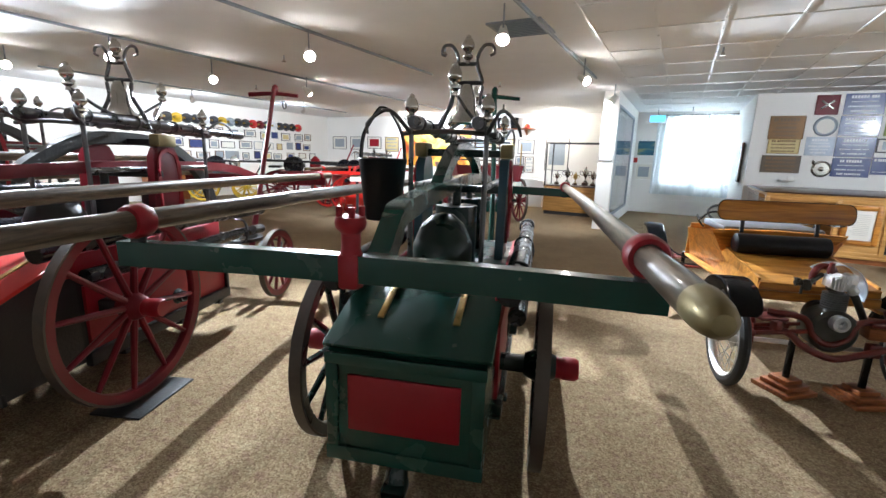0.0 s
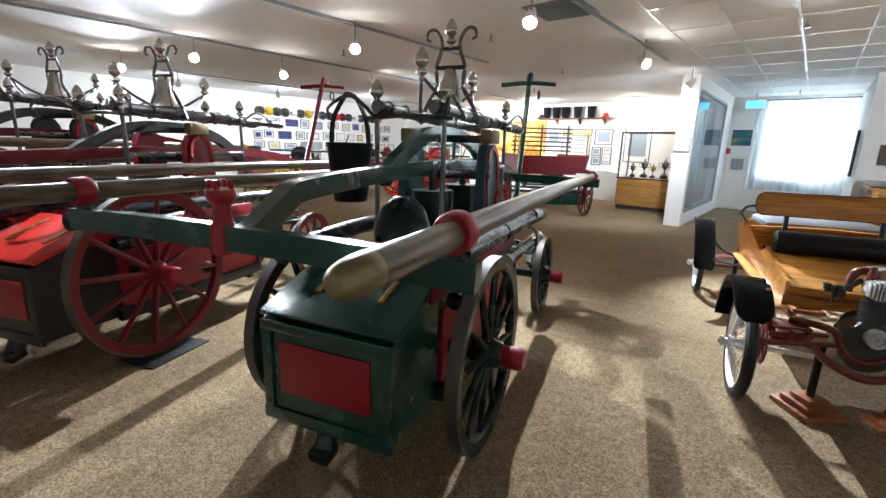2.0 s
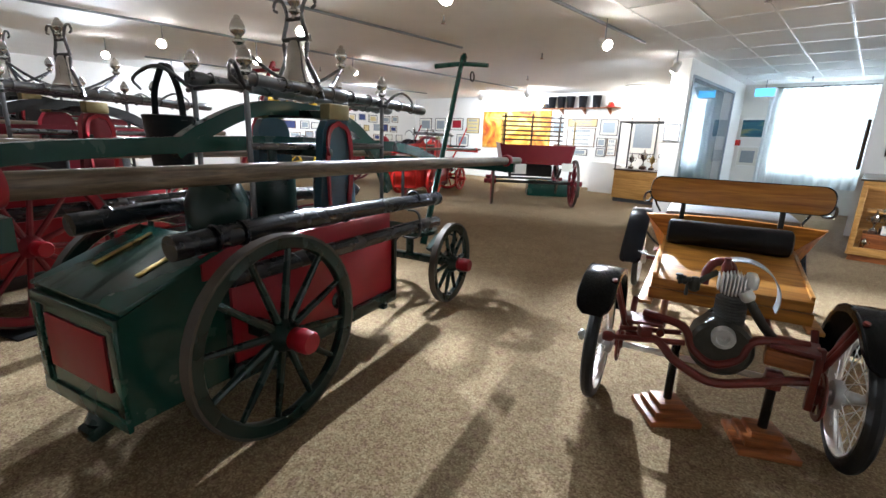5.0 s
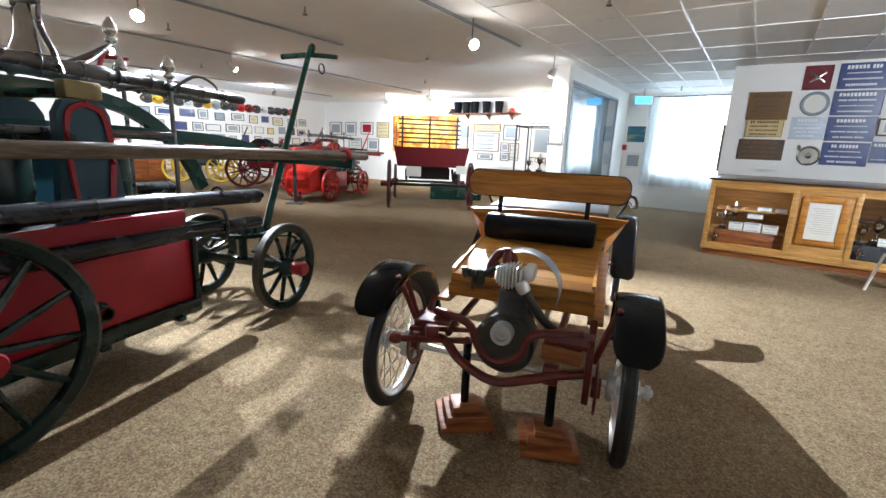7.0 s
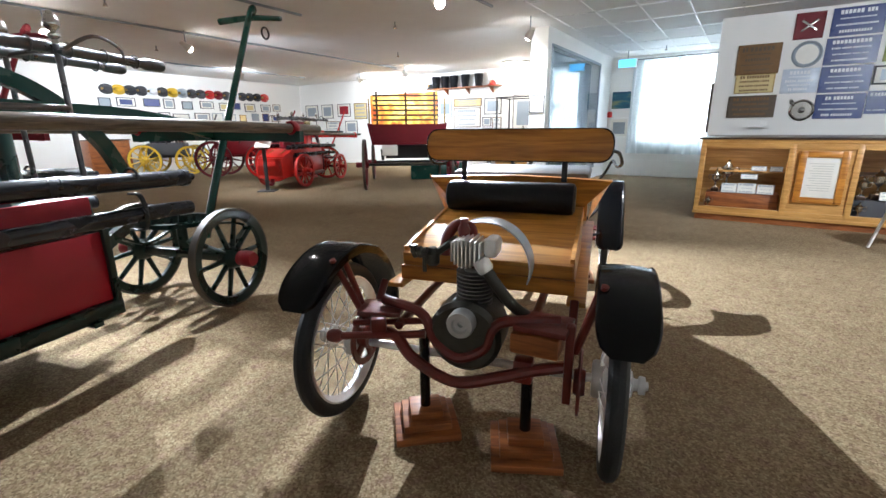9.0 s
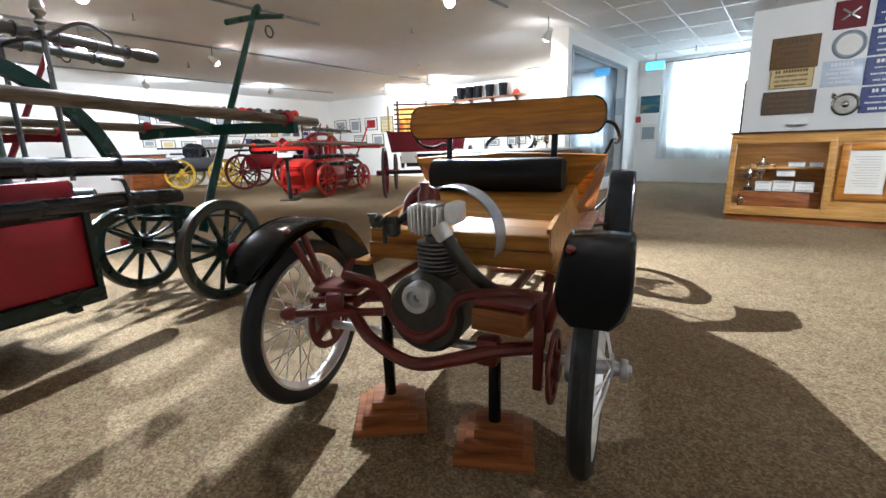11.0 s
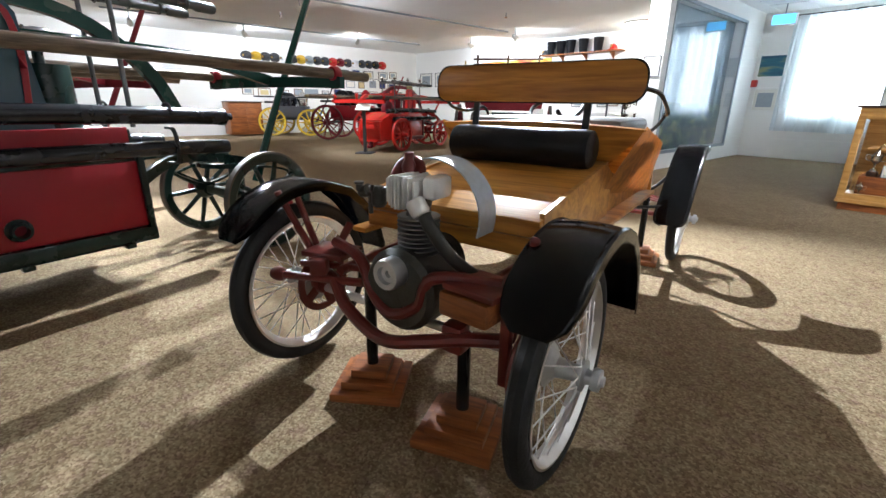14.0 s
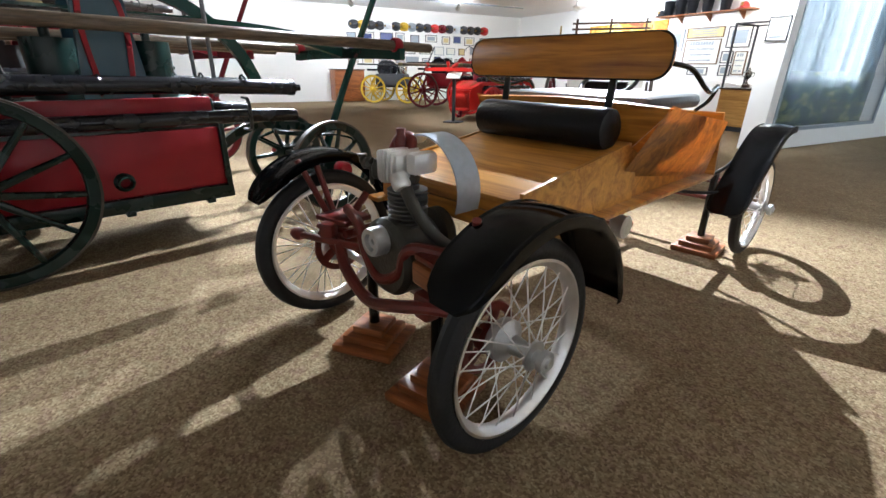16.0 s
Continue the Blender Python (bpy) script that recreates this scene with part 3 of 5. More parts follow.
    for x in (-0.17, 0.15):
        bm = B()
        lathe(bm, [(0.0, 0), (0.03, 0), (0.036, 0.02), (0.036, 0.08), (0.029, 0.1), (0.033, 0.7), (0.038, 0.72), (0.038, 0.78), (0.03, 0.8), (0.026, 1.6), (0.034, 1.62), (0.034, 1.72), (0.028, 1.74), (0.018, 1.72), (0, 1.72)],
              pose(x, 0.38, 1.615, -91.5, 0, 0), 18)
        for k in range(9):
            ring(bm, 0.034, 0.005, pose(x, 0.5 + 0.18 * k, 1.615 - 0.005 * k, 0, 0, 90), 14, 6)
        part("branch_pipe", bm, GUNMETAL, e, "tapered leather and metal branch pipe")
    # bell in its scrolled frame
    if with_bell:
        for s in (-1, 1):
            bm = B()
            tube(bm, [(s * 0.19, 0.93, 1.56), (s * 0.15, 0.93, 1.66), (s * 0.085, 0.93, 1.77), (s * 0.09, 0.93, 1.88), (s * 0.06, 0.93, 1.97), (s * 0.06, 0.93, 2.03), (s * 0.095, 0.93, 2.085), (s * 0.14, 0.93, 2.085), (s * 0.155, 0.93, 2.045), (s * 0.13, 0.93, 2.03)], 0.014, 0.008, 8, 5)
            tube(bm, [(s * 0.18, 0.93, 1.57), (s * 0.08, 1.14, 1.66), (0, 1.32, 1.78)], 0.012, 0.009, 8, 5)
            tube(bm, [(s * 0.18, 0.93, 1.57), (s * 0.08, 0.7, 1.66), (0, 0.55, 1.78)], 0.012, 0.009, 8, 5)
            part("bell_scroll", bm, GUNMETAL, e, "scrolled iron bell hanger")
        bm = B()
        rod(bm, (-0.09, 0.93, 1.88), (0.09, 0.93, 1.88), 0.013)
        rod(bm, (-0.06, 0.93, 1.985), (0.06, 0.93, 1.985), 0.011)
        part("bell_yoke", bm, IRON, e)
        bm = B()
        lathe(bm, [(0.0, 1.87), (0.03, 1.87), (0.045, 1.84), (0.055, 1.79), (0.062, 1.72), (0.085, 1.67), (0.1, 1.65), (0.092, 1.648), (0.06, 1.69), (0.0, 1.82)], pose(0, 0.93, 0), 24)
        part("bell", bm, PEWTER, e, "polished bell metal")
        for c in ((0, 0.93, 1.985), (0, 0.55, 1.76), (0, 1.32, 1.76)):
            part("top_finial", acorn(B(), c, 1.0), PEWTER, e, "turned acorn finial")
    return e


EM = pose(-0.893, 1.505, 0, 0, 0, 16)
hand_engine(EM, GREEN, DKGREEN, RED, DKGREEN, WORNTYRE, RED, RED, TEAL, "dark green hand pump engine with red panels standing on carpet")
hand_engine(pose(-3.03, 0.785, 0.012, 0, 0, 21.6), MAROON, IRON, RED, MAROON, WORNTYRE, RED, RED, MAROON, "maroon hand pump engine with red boxes standing on carpet", True, 1.0, True, 0.55, IRON, BRIGHTRED)
hand_engine(pose(-5.28, 0.515, 0, 0, 0, 24), MAROON, IRON, RED, RED, WORNTYRE, YELLOW, BRASS, IRON, "red and black hand pump engine with a bell", False, 1.1)
solo("wheel_chock_plate", box(B(), (-2.63, 1.215, 0.006), (0.3, 0.45, 0.012), (0, 0, 21.6), 0.003), IRON, "black rubber mat under an engine wheel", "mat")


def leather_bucket(m, label):
    b = thing("leather_bucket", m, label, "bucket", "fire buckets")
    bm = B()
    lathe(bm, [(0.0, 0.0), (0.085, 0.0), (0.09, 0.01), (0.118, 0.28), (0.123, 0.3), (0.117, 0.305), (0.108, 0.28), (0.082, 0.02), (0.0, 0.02)], None, 24)
    body = part("bucket_body", bm, LEATHER, b)
    bm = B()
    tube(bm, [(-0.118, 0, 0.28), (-0.1, 0, 0.42), (-0.03, 0, 0.53), (0.0, 0, 0.55), (0.04, 0, 0.53), (0.1, 0, 0.42), (0.118, 0, 0.28)], 0, 0, 4, 6, (0.03, 0.008))
    part("strap_handle", bm, LEATHER, b, "tall stiff leather strap")
    return b


leather_bucket(EM @ pose(-0.32, 0.36, 1.13), "black leather fire bucket hung on the green engine")


# ---- motor buggy ----
def wire_wheel(parent, at, R, out, tyre_r=0.033):
    bm = B()
    ring(bm, R - tyre_r, tyre_r, None, 56, 10, 0.95)
    w = part("wheel", bm, RUBBER, parent, "black rubber tyre", at)
    bm = B()
    r = R - 2 * tyre_r + 0.006
    lathe(bm, [(r + 0.004, -0.027), (r - 0.004, -0.028), (r - 0.022, -0.01), (r - 0.025, 0.0), (r - 0.022, 0.01), (r - 0.004, 0.028), (r + 0.004, 0.027)], pose(0, 0, 0, 0, 90, 0), 56)
    part("rim", bm, STEEL, w, "plated steel rim")
    bm = B()
    lathe(bm, [(0, -0.07), (0.06, -0.07), (0.066, -0.06), (0.066, -0.035), (0.05, -0.028), (0.03, -0.012), (0.024, 0.03), (0.024, 0.05), (0.044, 0.053), (0.044, 0.062), (0.022, 0.066), (0.019, 0.082), (0.03, 0.084), (0.032, 0.09), (0.03, 0.104), (0.016, 0.106), (0.014, 0.114), (0.0, 0.116)], pose(0, 0, 0, 0, 90 * out, 0), 24)
    part("hub", bm, ALU, w, "cast metal hub")
    bm = B()
    n = 36
    for k in range(n):
        a = 2 * math.pi * k / n
        lace = a + (0.55 if k % 4 < 2 else -0.55)
        x, hr = (0.057, 0.04) if k % 2 else (-0.045, 0.062)
        rod(bm, (x * out, hr * math.cos(lace), hr * math.sin(lace)), (x * 0.15, (r - 0.012) * math.cos(a), (r - 0.012) * math.sin(a)), 0.0023, 0.0023, 5)
    part("wire_spokes", bm, STEEL, w, "plated wire spokes")
    return w


def fender_band(bm, c, R, a0, a1, width, thick=0.006):
    """A mudguard: a strip on an arc about x at c; angles in degrees from +y upward."""
    n = 30
    half = ((-1.0, -0.03), (-1.02, -0.012), (-1.0, 0.002), (-0.93, 0.008), (-0.86, 0.004), (-0.5, 0.008))
    prof = list(half) + [(0.0, 0.01)] + [(-u, d) for u, d in half[::-1]]
    grid = []
    for k in range(n + 1):
        t = k / n
        a = radians(a0 + (a1 - a0) * t)
        q = min(1.0, (1 - t) / 0.14)
        endw = 0.45 + 0.55 * math.sqrt(1 - (1 - q) ** 2)
        bead = 0.006 if k == 1 or k == 12 else 0.0
        row = []
        for u, d in prof:
            r = R + d * (0.4 + 0.6 * q) + bead
            row.append(bm.verts.new((c[0] + u * width / 2 * endw, c[1] + r * math.cos(a), c[2] + r * math.sin(a))))
        grid.append(row)
    for A, C in zip(grid, grid[1:]):
        for j in range(len(prof) - 1):
            bm.faces.new((A[j], A[j + 1], C[j + 1], C[j]))
    bmesh.ops.solidify(bm, geom=bm.faces[:], thickness=thick)
    return bm


def fender_plank(bm, xc, line, width, thick=0.006):
    """A long sloping mudguard with rolled edges along a line of (y, z), rounded at its first end."""
    pts = smooth_path([(xc, y, z) for y, z in line], 6)
    half = ((-1.0, -0.028), (-1.02, -0.012), (-1.0, 0.002), (-0.92, 0.008), (-0.84, 0.003), (-0.4, 0.008))
    prof = list(half) + [(0.0, 0.01)] + [(-u, d) for u, d in half[::-1]]
    grid = []
    for i, c in enumerate(pts):
        d = (pts[min(i + 1, len(pts) - 1)] - pts[max(i - 1, 0)]).normalized()
        up = Vector((0, -d.z, d.y))
        q = min(1.0, i / (len(pts) - 1) / 0.16)
        w = width / 2 * (0.4 + 0.6 * math.sqrt(1 - (1 - q) ** 2))
        grid.append([bm.verts.new(c + Vector((u * w, 0, 0)) + up * h * (0.4 + 0.6 * q)) for u, h in prof])
    for A, C in zip(grid, grid[1:]):
        for j in range(len(prof) - 1):
            bm.faces.new((A[j], A[j + 1], C[j + 1], C[j]))
    bmesh.ops.solidify(bm, geom=bm.faces[:], thickness=thick)
    return bm


CM = pose(0.955, 3.285, 0, 0, 0, 14.2)
cart = thing("motor_buggy", CM, "small wooden motor buggy with wire wheels and black mudguards", "buggy")
RW, FW, RY, FY = 0.325, 0.3, 0.13, 2.4
for s in (-1, 1):
    wx = 0.57 if s > 0 else -0.505
    wire_wheel(cart, pose(wx, RY, RW), RW, s)
    wire_wheel(cart, pose(s * 0.55, FY, FW), FW, s, 0.028)
    bm = B()
    fender_band(bm, (wx + s * 0.012, RY + 0.01, RW + 0.02), 0.38, 4, 145, 0.18)
    f = part("mudguard", bm, BLACK, cart, "glossy black mudguard")
    for y in (-0.13, -0.06):
        bm = rod(B(), (wx - s * 0.13, RY + y * 0.2, 0.43), (wx - s * 0.055, RY + y, 0.715), 0.014, 0.012, 10)
        part("mudguard_stay", bm, RUST, f, "rust-red stay")
    bm = B()
    fender_plank(bm, s * 0.57, [(1.73, 0.385), (1.82, 0.455), (2.0, 0.6), (2.15, 0.71), (2.28, 0.765), (2.42, 0.775)], 0.175)
    f = part("mudguard", bm, BLACK, cart, "glossy black front mudguard")
    part("mudguard_stay", tube(B(), [(s * 0.24, FY - 0.3, 0.46), (s * 0.4, FY - 0.32, 0.52), (s * 0.52, FY - 0.33, 0.65)], 0.01, 0.01, 8, 3), IRON, f)
    part("mudguard_stay", tube(B(), [(s * 0.27, FY - 0.7, 0.47), (s * 0.4, FY - 0.62, 0.46), (s * 0.52, FY - 0.55, 0.47)], 0.009, 0.009, 8, 3), IRON, f)
# frame
bm = B()
for s in (-1, 1):
    tube(bm, [(s * 0.24 + 0.03, 0.05, 0.46), (s * 0.25 + 0.03, 0.6, 0.47), (s * 0.25 + 0.03, 1.6, 0.47), (s * 0.22 + 0.03, 2.4, 0.45)], 0.018, 0.018, 10, 4)
tube(bm, [(-0.36, 0.1, 0.4), (-0.22, 0.03, 0.43), (-0.13, 0.0, 0.36), (0.03, -0.01, 0.3), (0.19, 0.0, 0.34), (0.3, 0.03, 0.37), (0.42, 0.1, 0.37)], 0.022, 0.022, 10, 6)
tube(bm, [(-0.3, 0.12, 0.53), (-0.12, 0.06, 0.52), (-0.06, 0.05, 0.42), (0.03, 0.04, 0.37), (0.13, 0.05, 0.42), (0.18, 0.06, 0.52), (0.38, 0.12, 0.53)], 0.02, 0.02, 10, 6)
rod(bm, (-0.36, 0.1, 0.4), (-0.36, 0.25, 0.56), 0.016)
rod(bm, (0.42, 0.1, 0.37), (0.42, 0.25, 0.56), 0.016)
rod(bm, (-0.43, -0.03, 0.42), (-0.1, 0.05, 0.44), 0.015, 0.015, 10)
lathe(bm, [(0, -0.03), (0.02, -0.028), (0.026, -0.012), (0.026, 0.012), (0.018, 0.026), (0, 0.028)], pose(-0.44, -0.032, 0.42, 0, 90, 14), 14)
rod(bm, (-0.4, 0.04, 0.45), (-0.12, 0.1, 0.47), 0.013, 0.013, 10)
part("chassis", bm, RUST, cart, "rust-red tubular chassis")
for c, size, turn in (
        ((-0.3, 0.1, 0.5), (0.17, 0.14, 0.02), (0, 0, 12)),
        ((0.33, 0.1, 0.52), (0.18, 0.16, 0.02), (0, 0, -8)),
        ((-0.28, 0.02, 0.47), (0.06, 0.05, 0.06), (0, 0, 30)),
        ((0.27, 0.05, 0.36), (0.07, 0.06, 0.09), (0, 0, 0)),
        ((0.42, 0.08, 0.39), (0.03, 0.035, 0.3), (0, 0, 0))):
    part("bracket", box(B(), c, size, turn, min(size) * 0.2), RUST, cart, "rust-red bracket plate")
part("rear_axle", rod(B(), (-0.53, RY, RW), (0.53, RY, RW), 0.016), STEEL, cart, "bare steel axle")
bm = B()
box(bm, (0.31, 0.08, 0.465), (0.17, 0.12, 0.075), (0, 0, -6), 0.01)
part("tool_tray", bm, REDWOOD, cart, "reddish wooden tray")
for x, z, r in ((-0.4, 0.35, 0.12), (0.46, 0.3, 0.12)):
    bm = B()
    lathe(bm, [(r - 0.028, -0.006), (r - 0.004, -0.006), (r, 0.0), (r - 0.004, 0.006), (r - 0.028, 0.006), (r - 0.028, -0.006)], pose(x, RY, z, 0, 90, 0), 36)
    for k in range(5):
        a = 2 * math.pi * k / 5
        box(bm, (x, RY + (r - 0.05) * math.cos(a), z + (r - 0.05) * math.sin(a)), (0.01, 0.075, 0.036), (math.degrees(a), 0, 0), 0.003)
    lathe(bm, [(0, -0.02), (0.045, -0.02), (0.05, -0.008), (0.05, 0.008), (0.045, 0.02), (0, 0.02)], pose(x, RY, z, 0, 90, 0), 18)
    part("sprocket", bm, RUST, cart, "rust-red drive sprocket")
# engine
eng = part("motor", lathe(B(), [(0, -0.09), (0.095, -0.09), (0.1, -0.098), (0.128, -0.095), (0.137, -0.08), (0.137, 0.06), (0.12, 0.08), (0.0, 0.08)], pose(0.05, 0.12, 0.45, 90, 0, 0), 28), GREASE, cart, "greasy cast crankcase")
bm = B()
lathe(bm, [(0, 0), (0.012, 0), (0.012, 0.015), (0.026, 0.015), (0.03, 0.03), (0.046, 0.03), (0.05, 0.02), (0.05, -0.02), (0, -0.02)], pose(0.05, 0.02, 0.52, 90, 0, 0), 24)
part("pulley", bm, ALU, eng, "bright turned pulley")
bm = B()
prof = [(0.0, 0.55)]
for k in range(9):
    z = 0.56 + 0.0145 * k
    prof += [(0.04, z), (0.068, z + 0.001), (0.068, z + 0.005), (0.04, z + 0.007)]
prof += [(0.04, 0.695), (0, 0.695)]
lathe(bm, prof, pose(0.065, 0.14, 0), 26)
part("cylinder", bm, FINIRON, eng, "dark finned cylinder")
bm = B()
lathe(bm, [(0, 0.7), (0.045, 0.7), (0.05, 0.72), (0.046, 0.77), (0.036, 0.79), (0, 0.795)], pose(0.055, 0.14, 0), 20)
head = part("cylinder_head", bm, GREASE, eng, "finned cast aluminium head")
for k in range(8):
    h = 0.104 - 0.0026 * (k - 3.5) ** 2
    part("fin", box(B(), (-0.004 + 0.0145 * k, 0.12, 0.762), (0.0072, 0.135 - 0.003 * (k - 3.5) ** 2, h), (0, 0, 0), 0.0025), HEADALU, head)
part("plug_boss", box(B(), (0.128, 0.15, 0.775), (0.05, 0.1, 0.07), (0, 0, 0), 0.016), HEADALU, head)
part("exhaust_flange", lathe(B(), [(0, -0.03), (0.026, -0.03), (0.03, -0.02), (0.03, 0.01), (0.025, 0.02), (0, 0.02)], pose(0.115, 0.075, 0.718, 0, 145, 0), 16), HEADALU, head)
bm = B()
tube(bm, [(0.11, 0.09, 0.72), (0.15, 0.09, 0.66), (0.21, 0.12, 0.57), (0.27, 0.18, 0.5)], 0.021, 0.021, 12, 4)
part("exhaust_pipe", bm, GREASE, eng, "dull grey exhaust pipe")
bm = B()
tube(bm, [(-0.06, 0.17, 0.72), (-0.055, 0.18, 0.79), (-0.02, 0.19, 0.835), (0.035, 0.18, 0.83), (0.05, 0.16, 0.79)], 0.021, 0.021, 12, 5)
lathe(bm, [(0, 0), (0.02, 0), (0.024, 0.03), (0.014, 0.05), (0.016, 0.07), (0, 0.075)], pose(0.02, 0.15, 0.8), 12)
part("intake", bm, RUST, eng)
bm = B()
lathe(bm, [(0, -0.035), (0.018, -0.035), (0.026, -0.025), (0.026, 0.012), (0.02, 0.02), (0.016, 0.035), (0, 0.037)], pose(-0.1, 0.14, 0.72), 16)
lathe(bm, [(0, -0.03), (0.016, -0.03), (0.016, -0.012), (0.022, -0.008), (0.022, 0.01), (0.013, 0.016), (0.013, 0.03), (0, 0.03)], pose(-0.145, 0.13, 0.735, 0, 70, 0), 14)
lathe(bm, [(0, 0), (0.012, 0), (0.012, 0.02), (0.017, 0.022), (0.017, 0.03), (0, 0.032)], pose(-0.17, 0.12, 0.735), 12)
rod(bm, (-0.13, 0.13, 0.66), (-0.13, 0.13, 0.73), 0.008)
tube(bm, [(-0.09, 0.14, 0.73), (-0.05, 0.16, 0.76), (-0.01, 0.17, 0.79)], 0.015, 0.015, 8, 3)
part("carburettor", bm, GREASE, eng, "dark brassy carburettor")
bm = B()
lathe(bm, [(0.17, -0.05), (0.175, -0.05), (0.175, 0.05), (0.17, 0.05), (0.17, -0.05)], pose(0.085, 0.235, 0.68, 90, 0, 0) @ pose(0, 0, 0, 0, 0, -18), 40, radians(150))
part("flywheel_guard", bm, GUARD, eng, "grey sheet metal flywheel guard")
part("flywheel", lathe(B(), [(0, -0.02), (0.09, -0.02), (0.09, 0.02), (0, 0.02)], pose(0.06, 0.27, 0.5, 90, 0, 0), 28), GREASE, eng)
# wooden body: sloping rear deck, flared seat box, front dash
CX = 0.055
bm = B()
prism(bm, [(0.32, 0.555), (1.95, 0.5), (1.95, 0.56), (0.95, 0.77), (0.32, 0.665)], 0.66, pose(CX, 0, 0, 0, 0, 90))
part("body", bm, OAK, cart, "varnished oak body")
bm = B()
box(bm, (CX, 0.64, 0.728), (0.7, 0.7, 0.018), (9.5, 0, 0), 0.004)
part("rear_deck", bm, OAKY, cart, "golden varnished deck board")
bm = B()
prism(bm, [(-0.36, 0.56), (0.36, 0.56), (0.36, 0.62), (-0.36, 0.62)], 0.022, pose(CX, 0.31, 0))
prism(bm, [(-0.35, 0.625), (0.35, 0.625), (0.35, 0.67), (-0.35, 0.67)], 0.024, pose(CX, 0.312, 0))
part("tail_board", bm, OAK, cart)
for s in (-1, 1):
    bm = B()
    a = [(CX + s * 0.34, 0.95, 0.66), (CX + s * 0.36, 1.85, 0.55), (CX + s * 0.4, 1.9, 0.82), (CX + s * 0.47, 1.2, 0.9), (CX + s * 0.48, 0.97, 0.94)]
    vs = [bm.verts.new(p) for p in a]
    bm.faces.new(vs)
    bmesh.ops.solidify(bm, geom=bm.faces[:], thickness=0.02)
    part("flared_side", bm, OAK, cart, "flared oak side board")
    bm = B()
    prism(bm, [(0.32, 0.55), (1.05, 0.55), (1.05, 0.74), (0.95, 0.79), (0.32, 0.7)], 0.016, pose(CX + s * 0.345, 0, 0, 0, 0, 90))
    part("side_board", bm, OAKY, cart)
    bm = B()
    box(bm, (CX + s * 0.37, 1.05, 0.545), (0.07, 1.6, 0.02), (0, 0, 0), 0.004)
    part("running_board", bm, OAKY, cart)
bm = B()
prism(bm, [(-0.33, 0.78), (0.33, 0.78), (0.48, 0.945), (0.3, 0.955), (0, 0.965), (-0.3, 0.955), (-0.48, 0.945)], 0.022, pose(CX, 1.17, 0, 11, 0, 0))
part("seat_back_panel", bm, OAK, cart, "flared oak panel behind the seat")
bm = B()
box(bm, (CX, 1.3, 0.93), (0.74, 0.52, 0.06), (0, 0, 0), 0.025)
part("seat_cushion", bm, mat("grey_seat_leather", (0.09, 0.095, 0.105), 0.45, vary=0.2, bump=0.2, bscale=50), cart, "shiny grey seat pad")
bm = B()
lathe(bm, [(0, -0.325), (0.06, -0.325), (0.076, -0.315), (0.08, -0.29), (0.078, 0), (0.08, 0.29), (0.076, 0.315), (0.06, 0.325), (0, 0.325)], pose(CX - 0.01, 0.88, 0.845, 0, 90, 0), 28)
part("bolster", bm, LEATHER, cart, "black leather bolster roll")
outline = []
for cx, cz, a0 in ((0.41, 0.02, 0), (-0.41, 0.02, 90), (-0.41, -0.02, 180), (0.41, -0.02, 270)):
    outline += [(cx + 0.057 * math.cos(radians(a0 + k * 15)), cz + 0.057 * math.sin(radians(a0 + k * 15))) for k in range(7)]
BR = pose(CX, 0.93, 1.1, -8, 0, 0)
bm = B()
prism(bm, outline, 0.03, BR)
bmesh.ops.bevel(bm, geom=[ed for ed in bm.edges if len({round((BR.inverted() @ v.co).y, 3) for v in ed.verts}) == 1], offset=0.006, segments=2, profile=0.5, affect="EDGES")
sb = part("back_rest", bm, OAK, cart, "rounded varnished oak back rest")
bm = B()
tube(bm, [BR @ Vector((x * 1.004, -0.011, z * 1.02)) for x, z in outline + outline[:1]], 0.0045, 0.0045, 6, 0)
part("edge_strip", bm, BLACK, sb, "thin black edging")
for x in (-0.27, 0.25):
    part("back_post", box(B(), (CX + x, 0.95, 0.99), (0.028, 0.016, 0.14), (-8, 0, 0), 0.003), IRON, cart)
for s in (-1, 1):
    bm = B()
    tube(bm, [(CX + s * 0.45, 0.95, 1.08), (CX + s * 0.5, 1.02, 1.06), (CX + s * 0.52, 1.12, 1.0), (CX + s * 0.5, 1.25, 0.98), (CX + s * 0.48, 1.38, 1.0), (CX + s * 0.45, 1.4, 0.94), (CX + s * 0.42, 1.36, 0.9)], 0.009, 0.008, 8, 5)
    part("arm_iron", bm, BLACK, cart, "bent black arm rail")
bm = B()
box(bm, (CX, 2.02, 0.68), (0.7, 0.02, 0.36), (12, 0, 0), 0.005)
part("dash_board", bm, OAK, cart)
bm = B()
tube(bm, [(-0.1, 2.0, 0.6), (-0.1, 1.8, 0.9), (-0.1, 1.68, 0.98)], 0.012, 0.012, 8, 3)
ring(bm, 0.15, 0.012, pose(-0.1, 1.66, 0.99, 0, 0, 90) @ pose(0, 0, 0, 0, 60, 0), 28, 8)
part("steering_wheel", bm, IRON, cart)
bm = B()
rod(bm, (-0.5, FY, FW), (0.5, FY, FW), 0.016)
for k in range(3):
    tube(bm, [(-0.42, FY - 0.1 + 0.05 * k, 0.4), (0.03, FY - 0.1 + 0.05 * k, 0.46 + 0.015 * k), (0.48, FY - 0.1 + 0.05 * k, 0.4)], 0, 0, 4, 4, (0.03, 0.008))
part("front_axle", bm, RUST, cart)
bm = B()
lathe(bm, [(0, -0.03), (0.045, -0.03), (0.05, -0.02), (0.05, 0.03), (0.0, 0.03)], pose(0.38, 1.05, 0.43, 0, 90, 0), 20)
part("under_lamp", bm, ALU, cart, "round metal fitting")


